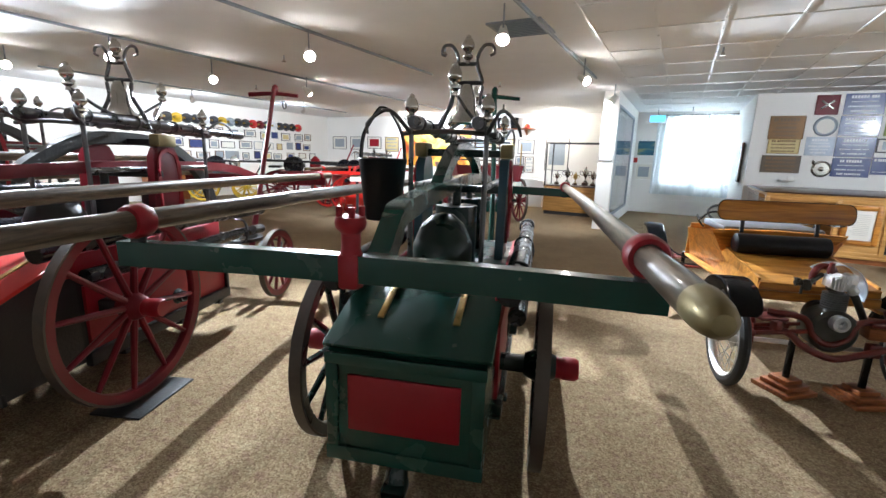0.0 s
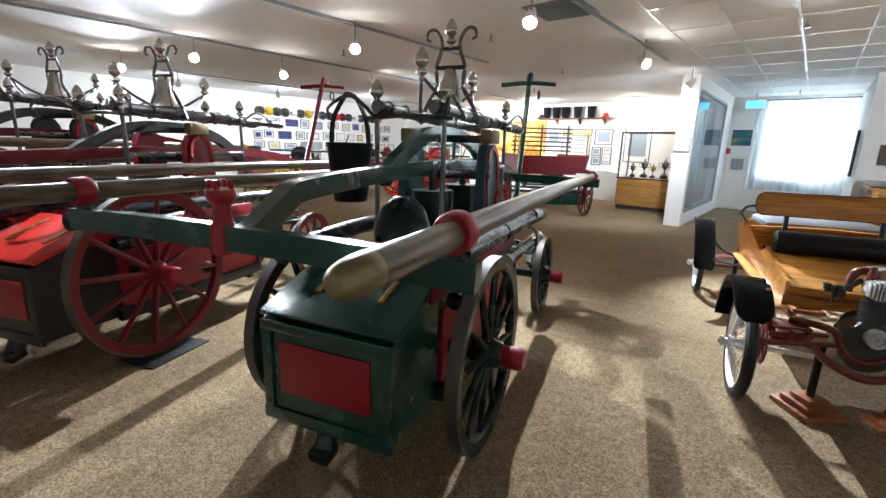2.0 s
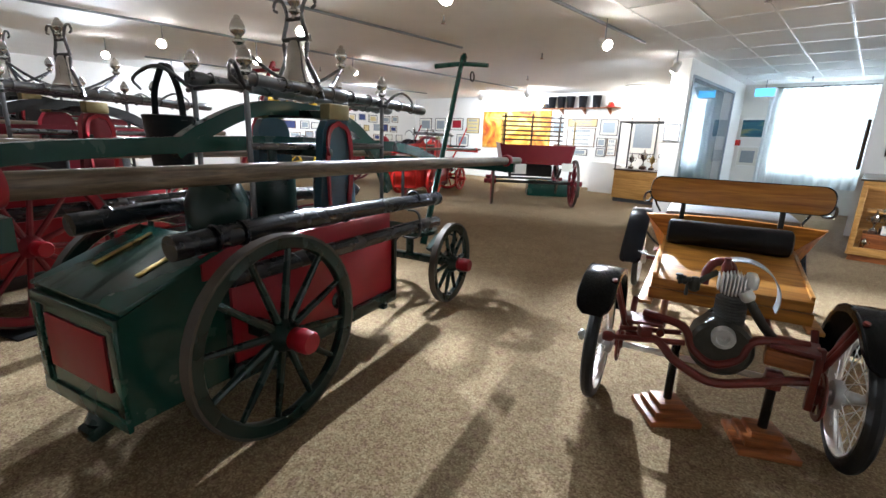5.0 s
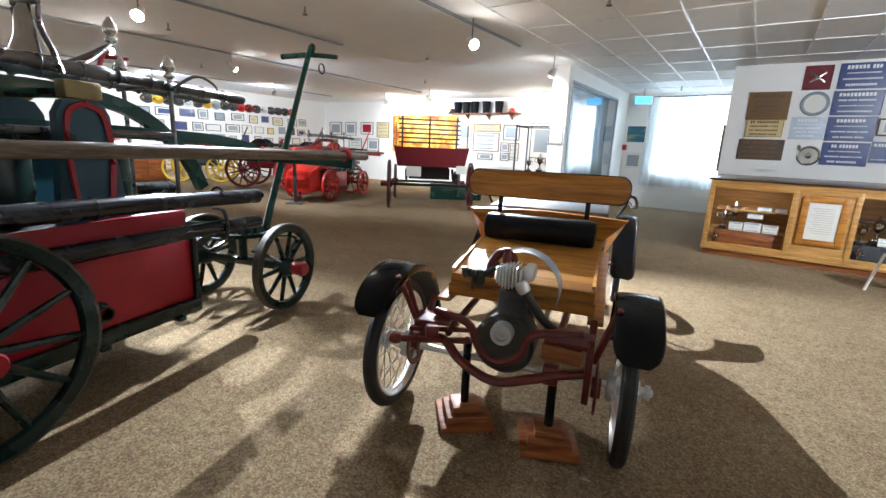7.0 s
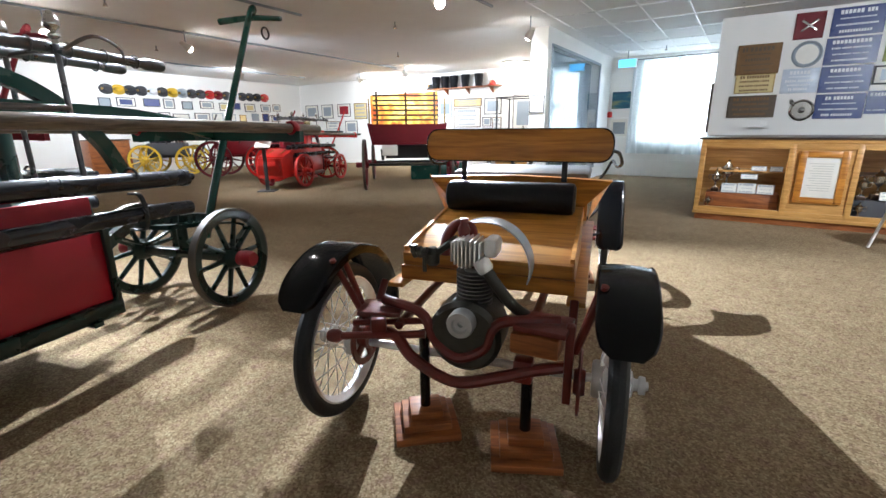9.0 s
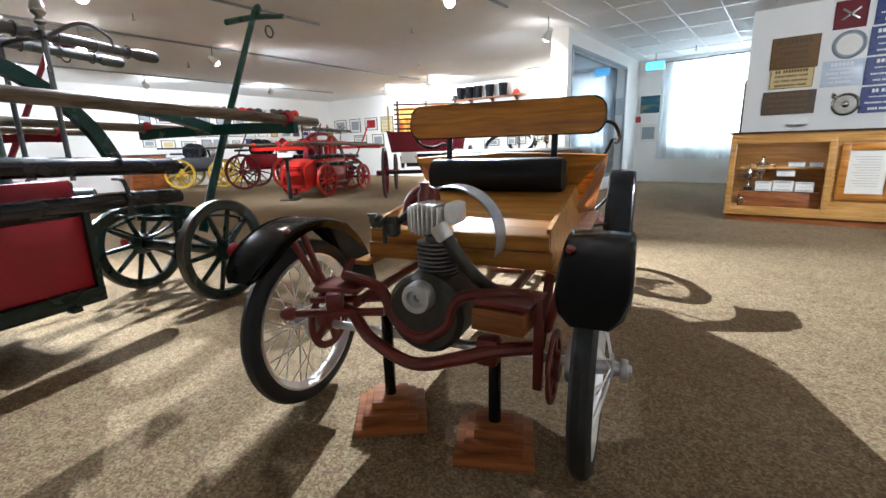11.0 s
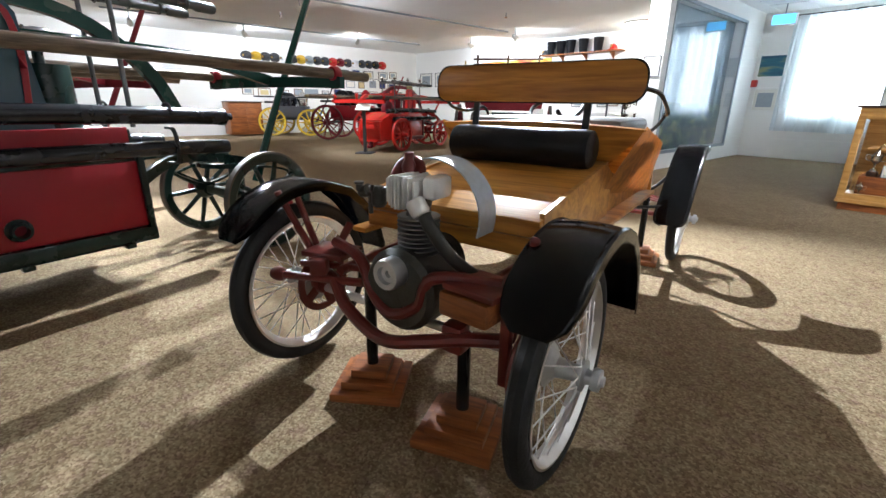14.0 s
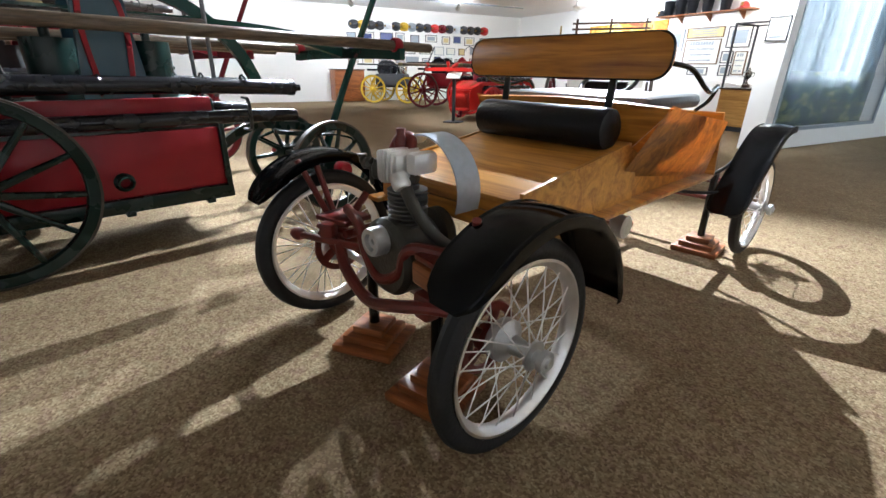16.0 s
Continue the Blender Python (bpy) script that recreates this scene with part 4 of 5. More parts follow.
def stepped_stand(m, top, label):
    t = thing("display_stand", m, label, "stand", "buggy stands")
    for k, (w, z) in enumerate(((0.255, 0.0), (0.19, 0.032), (0.13, 0.064))):
        bm = B()
        box(bm, (0, 0, z + 0.016), (w, w, 0.031), (0, 0, 0), 0.004)
        part("base_tier", bm, REDWOOD, t, "stepped reddish wood block")
    bm = B()
    rod(bm, (0, 0, 0.09), (0, 0, top), 0.021, 0.021, 16)
    part("post", bm, BLACK, t, "black steel post")
    return t


stepped_stand(CM @ pose(-0.13, 0.11, 0, 0, 0, 28), 0.42, "black post on a stepped reddish wood base")
stepped_stand(CM @ pose(0.28, 0.085, 0, 0, 0, 14), 0.36, "black post on a stepped reddish wood base")
stepped_stand(CM @ pose(0.36, 2.24, 0, 0, 0, 5), 0.5, "black post on a stepped reddish wood base")
stepped_stand(CM @ pose(-0.25, 2.24, 0, 0, 0, 5), 0.5, "black post on a stepped reddish wood base")


# ---- windows ----
def sheer():
    m = bpy.data.materials.new("sheer_cloth")
    m.use_nodes = True
    nt = m.node_tree
    out = nt.nodes["Material Output"]
    nt.nodes.remove(nt.nodes["Principled BSDF"])
    dif, tra, tr = nt.nodes.new("ShaderNodeBsdfDiffuse"), nt.nodes.new("ShaderNodeBsdfTranslucent"), nt.nodes.new("ShaderNodeBsdfTransparent")
    for n in (dif, tra):
        n.inputs[0].default_value = (0.78, 0.84, 0.87, 1)
    tc, no, mp = nt.nodes.new("ShaderNodeTexCoord"), nt.nodes.new("ShaderNodeTexNoise"), nt.nodes.new("ShaderNodeMapRange")
    no.inputs["Scale"].default_value = 7
    mp.inputs[3].default_value, mp.inputs[4].default_value = 0.4, 0.62
    a, b = nt.nodes.new("ShaderNodeMixShader"), nt.nodes.new("ShaderNodeMixShader")
    b.inputs[0].default_value = 0.18
    nt.links.new(tc.outputs["Object"], no.inputs[0])
    nt.links.new(no.outputs[0], mp.inputs[0])
    nt.links.new(mp.outputs[0], a.inputs[0])
    nt.links.new(dif.outputs[0], a.inputs[1])
    nt.links.new(tra.outputs[0], a.inputs[2])
    nt.links.new(a.outputs[0], b.inputs[1])
    nt.links.new(tr.outputs[0], b.inputs[2])
    nt.links.new(b.outputs[0], out.inputs[0])
    return m


SHEER = sheer()


def curtain(m, w, z0, z1, label, seed):
    rnd = random.Random(seed)
    ph = [rnd.uniform(0, 6.28) for _ in range(4)]
    bm = B()
    n, k = 48, 8
    rows = []
    for j in range(k + 1):
        v = j / k
        row = []
        for i in range(n + 1):
            u = i / n
            d = 0.028 * math.sin(u * w * 34 + ph[0] + 0.5 * math.sin(v * 3 + ph[1])) + 0.012 * math.sin(u * w * 71 + ph[2])
            row.append(bm.verts.new(((u - 0.5) * w * (0.97 + 0.05 * v * math.sin(ph[3])), d, z1 + (z0 - z1) * v)))
        rows.append(row)
    for A, C in zip(rows, rows[1:]):
        for i in range(n):
            bm.faces.new((A[i], A[i + 1], C[i + 1], C[i]))
    t = thing("curtain", m, label, "curtain", "window curtains")
    part("cloth", bm, SHEER, t)
    bm = B()
    rod(bm, (-w / 2, 0, z1 + 0.008), (w / 2, 0, z1 + 0.008), 0.012)
    for s in (-1, 1):
        box(bm, (s * (w / 2 - 0.02), 0.06, z1 + 0.008), (0.02, 0.12, 0.02))
    part("curtain_rod", bm, IRON, t)
    return t


def window(name, m, w, z0, z1, cols, rows):
    win = thing(name, m, "tall white-framed window with small panes", kind="structure", category="")
    bm = B()
    h = z1 - z0
    for s in (-1, 1):
        box(bm, (s * (w / 2 - 0.03), 0, (z0 + z1) / 2), (0.06, 0.08, h))
    for z in (z0 + 0.03, z1 - 0.03, (z0 + z1) / 2):
        box(bm, (0, 0, z), (w - 0.12, 0.078, 0.06))
    for i in range(1, cols):
        box(bm, (-w / 2 + w * i / cols, 0, (z0 + z1) / 2), (0.03, 0.05, h - 0.12))
    for i in range(1, rows):
        box(bm, (0, 0, z0 + h * i / rows), (w - 0.12, 0.048, 0.025))
    box(bm, (0, -0.004, (z0 + z1) / 2), (0.1, 0.07, h - 0.12))
    part("window_frame", bm, WHITE, win)
    bm = B()
    box(bm, (0, 0, (z0 + z1) / 2), (w - 0.12, 0.006, h - 0.12))
    g = part("pane", bm, GLASS, win)
    g.visible_shadow = False
    bm = B()
    box(bm, (0, -0.11, z0 - 0.02), (w + 0.06, 0.2, 0.04), (0, 0, 0), 0.006)
    part("window_sill", bm, WHITE, win)
    return win


wm = (WX0 + WX1) / 2
window("window_1", pose(wm, BACK + 0.2, 0), WX1 - WX0, WZ0, WZ1, 4, 6)
curtain(pose(-0.2, BACK - 0.09, 0), 1.06, 0.56, 2.74, "sheer pale blue-white curtain over a bright window", 1)
curtain(pose(0.7, BACK - 0.17, 0), 0.98, 0.56, 2.74, "sheer pale blue-white curtain over a bright window", 2)
solo("backdrop_back", box(B(), (0, 18.5, 3), (16, 0.05, 10)), DAYGLOW, "bright hazy daylight outside the window", kind="structure")


# ---- glazed niche with a painted landscape ----
def landscape_mat():
    m = mat("painted_landscape", (0.05, 0.09, 0.08), 0.6, vary=0)
    nt = m.node_tree
    tc, n1, ramp = nt.nodes.new("ShaderNodeTexCoord"), nt.nodes.new("ShaderNodeTexNoise"), nt.nodes.new("ShaderNodeValToRGB")
    mp = nt.nodes.new("ShaderNodeMapping")
    mp.inputs["Scale"].default_value = (1, 2.2, 5)
    n1.inputs["Scale"].default_value, n1.inputs["Detail"].default_value = 1.6, 5
    e = ramp.color_ramp.elements
    e[0].position, e[0].color = 0.35, (0.01, 0.025, 0.06, 1)
    e[1].position, e[1].color = 0.7, (0.3, 0.3, 0.13, 1)
    e.new(0.52).color = (0.03, 0.07, 0.06, 1)
    nt.links.new(tc.outputs["Object"], mp.inputs[0])
    nt.links.new(mp.outputs[0], n1.inputs[0])
    nt.links.new(n1.outputs[0], ramp.inputs[0])
    nt.links.new(ramp.outputs[0], nt.nodes["Principled BSDF"].inputs["Base Color"])
    return m


NICHE = mat("slate_blue_board", (0.1, 0.14, 0.18), 0.6, vary=0.15, scale=3)
solo("niche_back", box(B(), (-1.485, 11.69, 1.83), (0.02, 3.2, 1.52)), NICHE, "slate blue backing board in a glazed niche", kind="structure")
solo("painted_landscape", box(B(), (-1.47, 11.69, 0.68), (0.03, 3.18, 0.8), (0, 0, 0), 0.005), landscape_mat(), "dark painted lake landscape behind niche glass", "painting")
PANE = mat("niche_glass", (0.9, 0.95, 1.0), 0.0, glass=True)
PANE.node_tree.nodes["Principled BSDF"].inputs["IOR"].default_value = 1.3
g = solo("niche_glass", box(B(), (-1.275, 11.69, 1.43), (0.008, 3.2, 2.32)), PANE, "large clear glass pane closing the niche", kind="structure")
g.visible_shadow = False
bm = B()
for y in (10.11, 13.27):
    box(bm, (-1.262, y, 1.43), (0.03, 0.06, 2.34))
for z in (0.28, 2.58):
    box(bm, (-1.262, 11.69, z), (0.028, 3.1, 0.05))
solo("trim_niche", bm, ZINC, "grey metal glazing trim round the niche", kind="structure")
bm = B()
for x0, x1, y in ((-13.0, -1.6, BACK), (-1.2, -0.7, BACK), (1.12, 1.19, BACK)):
    box(bm, ((x0 + x1) / 2, y - 0.008, 0.05), (x1 - x0, 0.016, 0.1))
box(bm, (-12.992, 5, 0.05), (0.016, 18, 0.1))
box(bm, (0.25, BACK - 0.012, 0.2), (1.9, 0.024, 0.4))
solo("baseboard", bm, WHITE, "white painted baseboard", kind="structure")


# ---- wall pictures ----
def picture(name, m, w, h, frame_m, face_m, label, category="picture", group="", mat_m=None, bars=0, bar_m=None, depth=0.025, lip=0.02, seed=0):
    """Hangs in its x, z plane, facing -y."""
    t = thing(name, m, label, category, group)
    bm = B()
    if lip:
        for s in (-1, 1):
            box(bm, (s * (w / 2 - lip / 2), -depth / 2, 0), (lip, depth, h), (0, 0, 0), 0.003)
            box(bm, (0, -depth / 2, s * (h / 2 - lip / 2)), (w - 2 * lip, depth - 0.002, lip), (0, 0, 0), 0.003)
        part("picture_frame", bm, frame_m, t)
    else:
        bm.free()
    d2 = depth * (0.5 if lip else 1)
    bm = B()
    box(bm, (0, -d2 / 2, 0), (w - 2 * lip, d2, h - 2 * lip), (0, 0, 0), 0 if lip else 0.004)
    part("face", bm, mat_m or face_m, t)
    if mat_m:
        bm = B()
        box(bm, (0, -d2 / 2 - 0.003, 0), ((w - 2 * lip) * 0.72, d2, (h - 2 * lip) * 0.68))
        part("print", bm, face_m, t)
    if bars:
        rnd = random.Random(seed)
        for k in range(bars):
            z = h * 0.34 - k * h * 0.68 / max(1, bars - 1)
            bw = w * rnd.uniform(0.55, 0.84)
            hh = h * (0.15 if k == 0 else rnd.choice((0.05, 0.07, 0.1)))
            n = rnd.choice((1, 2, 3)) if k else rnd.choice((1, 2))
            cuts = [0] + sorted(rnd.uniform(0.2, 0.8) for _ in range(n - 1)) + [1]
            for c0, c1 in zip(cuts, cuts[1:]):
                letters = max(2, int((c1 - c0) * bw / (hh * 0.8)))
                bm = B()
                for i in range(letters):
                    u = c0 + (c1 - c0) * (i + 0.5) / (letters + 0.6)
                    box(bm, ((u - 0.5) * bw, -d2 - 0.003, z), ((c1 - c0) * bw / (letters + 0.6) * 0.74, 0.003, hh * rnd.uniform(0.85, 1)))
                part("lettering", bm, bar_m or INK, t)
    return t


def rect(name, x0, z1, x1, z0, y, *args, **kw):
    return picture(name, pose((x0 + x1) / 2, y, (z0 + z1) / 2), x1 - x0, z1 - z0, *args, **kw)


PY = PW - 0.002


def on_wall(x, z):
    """Place on the plaque wall of a layout drawn for a wall 1.2 times nearer."""
    return 1.82 + (x - 1.82) * 1.207, 1.32 + (z - 1.29) * 1.207


def plaque(name, x0, z1, x1, z0, *args, **kw):
    (a, d), (b, c) = on_wall(x0, z1), on_wall(x1, z0)
    return rect(name, a, d, b, c, PY, *args, **kw)


plaque("wall_plaque", 1.53, 2.2, 2.0, 1.83, BRONZE, BRONZE, "brown bronze memorial plaque on a cream wall", "plaque", "wall plaques", bars=5, bar_m=DKBRONZE, lip=0.014)
plaque("framed_certificate", 1.55, 1.84, 1.98, 1.6, BRASS, CREAM, "cream certificate in a gilt frame", "certificate", bars=4, bar_m=BRONZE, lip=0.014)
plaque("wall_plaque", 1.5, 1.57, 2.03, 1.29, DKBRONZE, DKBRONZE, "dark bronze lettered plaque on a cream wall", "plaque", "wall plaques", bars=4, bar_m=BRONZE, lip=0.012)
cr = plaque("crossed_plaque", 2.09, 2.51, 2.38, 2.21, MAROON, MAROON, "maroon wooden plaque with a pale crossed badge", "plaque", lip=0.02)
for a in (38, -38):
    part("badge_bar", box(B(), (0, -0.03, 0), (0.24, 0.012, 0.03), (0, a, 0), 0.003), PEWTER, cr)


def round_plaque(m, r, label, rim_m, face_m, boss=False):
    t = thing("round_plaque", m, label, "plaque", "wall plaques")
    bm = B()
    lathe(bm, [(0, 0), (r, 0), (r, 0.012), (r - 0.02, 0.026), (r - 0.035, 0.012), (0, 0.012)], pose(0, 0, 0, 90, 0, 0), 30)
    part("rim", bm, rim_m, t)
    bm = B()
    lathe(bm, [(0, 0.016), (r - 0.05, 0.016), (r - 0.05, 0.013)], pose(0, 0, 0, 90, 0, 0), 26)
    if boss:
        lathe(bm, [(0, 0.035), (0.03, 0.03), (0.045, 0.016)], pose(0, 0, 0, 90, 0, 0), 20)
    part("face", bm, face_m, t)
    return t


round_plaque(pose(2.351, PY, 2.219), 0.187, "round white dial plaque with a grey rim", ZINC, PAPER)
rp = round_plaque(pose(2.411, PY, 1.417), 0.157, "round silver plaque with a raised boss", PEWTER, PEWTER, True)
part("horn", tube(B(), [(-0.1, -0.02, 0.08), (-0.15, -0.02, 0.12), (-0.13, -0.02, 0.15)], 0.02, 0.03, 8, 4), PEWTER, rp)
plaque("glass_sign", 2.05, 1.87, 2.42, 1.58, PALEBLUE, PALEBLUE, "pale blue glassy certificate on a cream wall", "sign", bars=5, bar_m=SIGNWHITE, lip=0, depth=0.012, seed=3)
for k, (x0, z1, x1, z0) in enumerate(((2.44, 2.52, 2.92, 2.21), (2.43, 2.19, 2.92, 1.89), (2.43, 1.87, 2.91, 1.57), (2.43, 1.55, 2.9, 1.26))):
    plaque("enamel_sign", x0, z1, x1, z0, NAVY, NAVY, "navy blue enamel sign with white lettering bars", "sign", "enamel signs", bars=4, bar_m=SIGNWHITE, lip=0.006, depth=0.012, seed=k + 5)
plaque("framed_document", 2.95, 2.54, 3.3, 2.18, INK, PAPER, "white document in a black frame", "picture", bars=5, bar_m=ZINC, lip=0.03)
plaque("wall_plaque", 2.97, 2.14, 3.28, 1.89, mat("olive_plaque", (0.3, 0.33, 0.12), 0.5), PAPER, "olive green plaque with a white badge", "plaque", "wall plaques", lip=0.06)
plaque("framed_photographs", 2.92, 1.85, 3.3, 1.64, INK, ZINC, "two small photographs in a black frame", "picture", mat_m=PAPER)
plaque("enamel_sign", 2.91, 1.57, 3.12, 1.31, NAVY, NAVY, "small navy enamel sign with two white shapes", "sign", "enamel signs", bars=2, bar_m=SIGNWHITE, lip=0.006, depth=0.012)
plaque("wall_plaque", 3.14, 1.56, 3.35, 1.32, BRONZE, BRONZE, "small brown wooden plaque on a cream wall", "plaque", "wall plaques", lip=0.01)
for x, z, w, h, fm, fa in ((3.5, 2.36, 0.3, 0.34, BRONZE, DKBRONZE), (3.5, 1.98, 0.3, 0.26, DARKWOOD, PAPER), (3.5, 1.72, 0.32, 0.2, BRONZE, NAVY), (3.5, 1.44, 0.22, 0.24, NAVY, NAVY), (3.88, 2.2, 0.3, 0.4, INK, PAPER), (3.88, 1.7, 0.3, 0.3, NAVY, NAVY), (4.3, 2.1, 0.36, 0.4, BRONZE, PAPER)):
    picture("framed_document", pose(on_wall(x, z)[0], PY, on_wall(x, z)[1]), w * 1.2, h * 1.2, fm, fa, "small framed document hung among the plaques", "picture", "small wall frames", bars=3, bar_m=ZINC, seed=int(x * 100))
bm = B()
box(bm, (1.905, PY - 0.06, 1.175), (0.26, 0.12, 0.03), (0, 0, 0), 0.006)
box(bm, (1.965, PY - 0.02, 1.215), (0.1, 0.03, 0.08), (0, 0, 0), 0.006)
solo("wall_bracket", bm, WHITE, "small white bracket fixed above the display case", "bracket")
# far back wall
BYW = BACK - 0.002
FR = "back wall pictures"
for x0, z1, x1, z0, fm, mm, fa, lab in ((-6.48, 2.06, -5.96, 1.54, ZINC, PAPER, ZINC, "grey mounted print in a grey frame"), (-5.89, 2.07, -4.92, 1.83, BRONZE, None, CREAM, "long narrow sepia panorama in a brown frame"),
        (-5.89, 1.8, -4.95, 1.23, BRONZE, None, PAPER, "large pale document in a brown frame"), (-5.69, 1.16, -5.15, 0.97, INK, PAPER, ZINC, "small wide print in a black frame"),
        (-4.82, 2.05, -4.27, 1.59, INK, PAPER, ZINC, "mounted photograph in a black frame"), (-4.88, 1.52, -4.59, 1.25, INK, PAPER, ZINC, "small photograph in a black frame"), (-4.55, 1.51, -4.26, 1.0, BRONZE, None, PAPER, "narrow certificate in a brown frame"),
        (-4.87, 1.21, -4.58, 0.97, INK, PAPER, ZINC, "small photograph in a black frame"), (-3.9, 2.1, -3.15, 1.1, INK, PAPER, ZINC, "tall framed set of photographs"),
        (-10.11, 2.1, -9.5, 1.55, BRONZE, None, CREAM, "pale framed poster on the back wall"), (-10.95, 2.1, -10.3, 1.65, INK, PAPER, RED, "framed print with a red picture"), (-11.8, 2.1, -11.2, 1.6, INK, PAPER, ZINC, "mounted photograph in a black frame"),
        (-12.7, 2.1, -12.0, 1.6, INK, PAPER, ZINC, "mounted photograph in a black frame"), (-10.6, 1.5, -10.0, 1.05, INK, PAPER, ZINC, "mounted photograph in a black frame"), (-11.6, 1.5, -10.9, 1.05, BRONZE, None, PAPER, "pale document in a brown frame")):
    rect("framed_picture", x0, z1, x1, z0, BYW, fm, fa, lab + " on a white wall", "picture", FR, mat_m=mm, bars=0 if mm else 4, bar_m=ZINC, seed=int(-x0 * 10))
SEA = landscape_mat()
SEA.node_tree.nodes["Color Ramp"].color_ramp.elements[0].color = (0.02, 0.08, 0.14, 1)
SEA.node_tree.nodes["Color Ramp"].color_ramp.elements[1].color = (0.03, 0.14, 0.2, 1)
SEA.node_tree.nodes["Color Ramp"].color_ramp.elements[2].color = (0.35, 0.33, 0.12, 1)
rect("seascape_painting", -1.2, 2.06, -0.72, 1.62, BYW, WHITE, SEA, "blue and ochre seascape painting in a pale frame", "painting")
rect("framed_photograph", -1.2, 1.42, -0.72, 0.92, BYW, WHITE, ZINC, "grey photograph in a wide white frame", "picture", mat_m=PAPER, lip=0.04)
solo("alarm_box", box(B(), (-1.2, BACK - 0.05, 1.5), (0.1, 0.1, 0.14), (0, 0, 0), 0.01), BRIGHTRED, "small red fire alarm box on the wall", "alarm")
picture("framed_notice", pose(-1.41, STUB0 - 0.002, 1.6), 0.27, 0.3, INK, PAPER, "white notice in a thin black frame on a partition end", "notice", bars=4, bar_m=ZINC, lip=0.012)

# mural of flames
def flame_mat():
    m = mat("flame_mural", (0.7, 0.3, 0.05), 0.6, vary=0)
    nt = m.node_tree
    tc, n1, ramp = nt.nodes.new("ShaderNodeTexCoord"), nt.nodes.new("ShaderNodeTexNoise"), nt.nodes.new("ShaderNodeValToRGB")
    n1.inputs["Scale"].default_value, n1.inputs["Detail"].default_value, n1.inputs["Distortion"].default_value = 2.2, 5, 1.2
    e = ramp.color_ramp.elements
    e[0].position, e[0].color = 0.32, (0.45, 0.06, 0.02, 1)
    e[1].position, e[1].color = 0.68, (0.8, 0.62, 0.2, 1)
    e.new(0.5).color = (0.75, 0.32, 0.04, 1)
    nt.links.new(tc.outputs["Object"], n1.inputs[0])
    nt.links.new(n1.outputs[0], ramp.inputs[0])
    nt.links.new(ramp.outputs[0], nt.nodes["Principled BSDF"].inputs["Base Color"])
    return m


solo("flame_mural", box(B(), (-7.9, BACK - 0.022, 1.7), (2.8, 0.04, 1.25), (0, 0, 0), 0.005), flame_mat(), "large orange and yellow painted fire mural", "mural")

# shelf with buckets
sh = thing("bucket_shelf", pose(-5.5, BACK, 2.36), "long wooden shelf on brackets on the back wall", "shelf")
part("board", box(B(), (0, -0.14, 0.012), (2.5, 0.28, 0.025), (0, 0, 0), 0.004), REDWOOD, sh)
for x in (-0.6, 0.15, 0.95):
    bm = B()
    prism(bm, [(-0.26, -0.002), (0.0, -0.002), (0.0, -0.17)], 0.03, pose(x, 0, 0, 0, 0, 90))
    part("bracket", bm, REDWOOD, sh)
for x in (-0.95, -0.62, -0.3, 0.1, 0.55):
    t = thing("fire_bucket", pose(-5.5 + x, BACK - 0.15, 2.386), "dark leather fire bucket standing on the wall shelf", "bucket", "shelf buckets")
    part("bucket_body", lathe(B(), [(0, 0), (0.1, 0), (0.105, 0.01), (0.135, 0.33), (0.14, 0.34), (0.125, 0.34), (0.095, 0.02), (0, 0.02)], None, 20), LEATHER, t)
    part("handle", tube(B(), [(-0.135, 0, 0.32), (-0.1, 0.06, 0.27), (0, 0.12, 0.25), (0.1, 0.06, 0.27), (0.135, 0, 0.32)], 0.008, 0.008, 6, 4), IRON, t)


def helmet(m, material, label, group):
    t = thing("fire_helmet", m, label, "helmet", group)
    bm = B()
    lathe(bm, [(0.16, 0.0), (0.165, 0.008), (0.105, 0.03), (0.1, 0.07), (0.075, 0.115), (0.03, 0.135), (0, 0.138)], Matrix.Diagonal((0.85, 1.15, 1, 1)), 18)
    part("shell", bm, material, t)
    bm = B()
    for k in range(3):
        tube(bm, [(0.09 * math.cos(k * 1.05), 0.12 * math.sin(k * 1.05), 0.07), (0, 0, 0.147), (-0.09 * math.cos(k * 1.05), -0.12 * math.sin(k * 1.05), 0.07)], 0.007, 0.007, 6, 4)
    part("comb", bm, material, t)
    part("badge", box(B(), (0, -0.13, 0.09), (0.06, 0.012, 0.08), (-18, 0, 0), 0.004), BRASS, t, "brass front badge")
    return t


helmet(pose(-5.5 + 1.0, BACK - 0.15, 2.386), BRIGHTRED, "red fire helmet on the wall shelf", "shelf helmets")
helmet(pose(-5.5 - 1.15, BACK - 0.15, 2.386), INK, "black fire helmet on the wall shelf", "shelf helmets")
hm = [INK, YELLOW, INK, INK, SIGNWHITE, INK, YELLOW, ZINC, INK, INK, BRIGHTRED, MAROON, INK, SIGNWHITE, INK, INK, IRON, BRIGHTRED]
hn = {INK: "black", YELLOW: "yellow", SIGNWHITE: "white", ZINC: "grey", BRIGHTRED: "red", MAROON: "maroon", IRON: "dark iron"}
for k, mm in enumerate(hm):
    helmet(pose(-12.99, 7.75 + 0.29 * k, 2.32, 0, 90, 0) @ pose(0, 0, 0, 0, 0, 0), mm, hn[mm] + " fire helmet hung on the wall", "wall helmets")
rnd = random.Random(4)
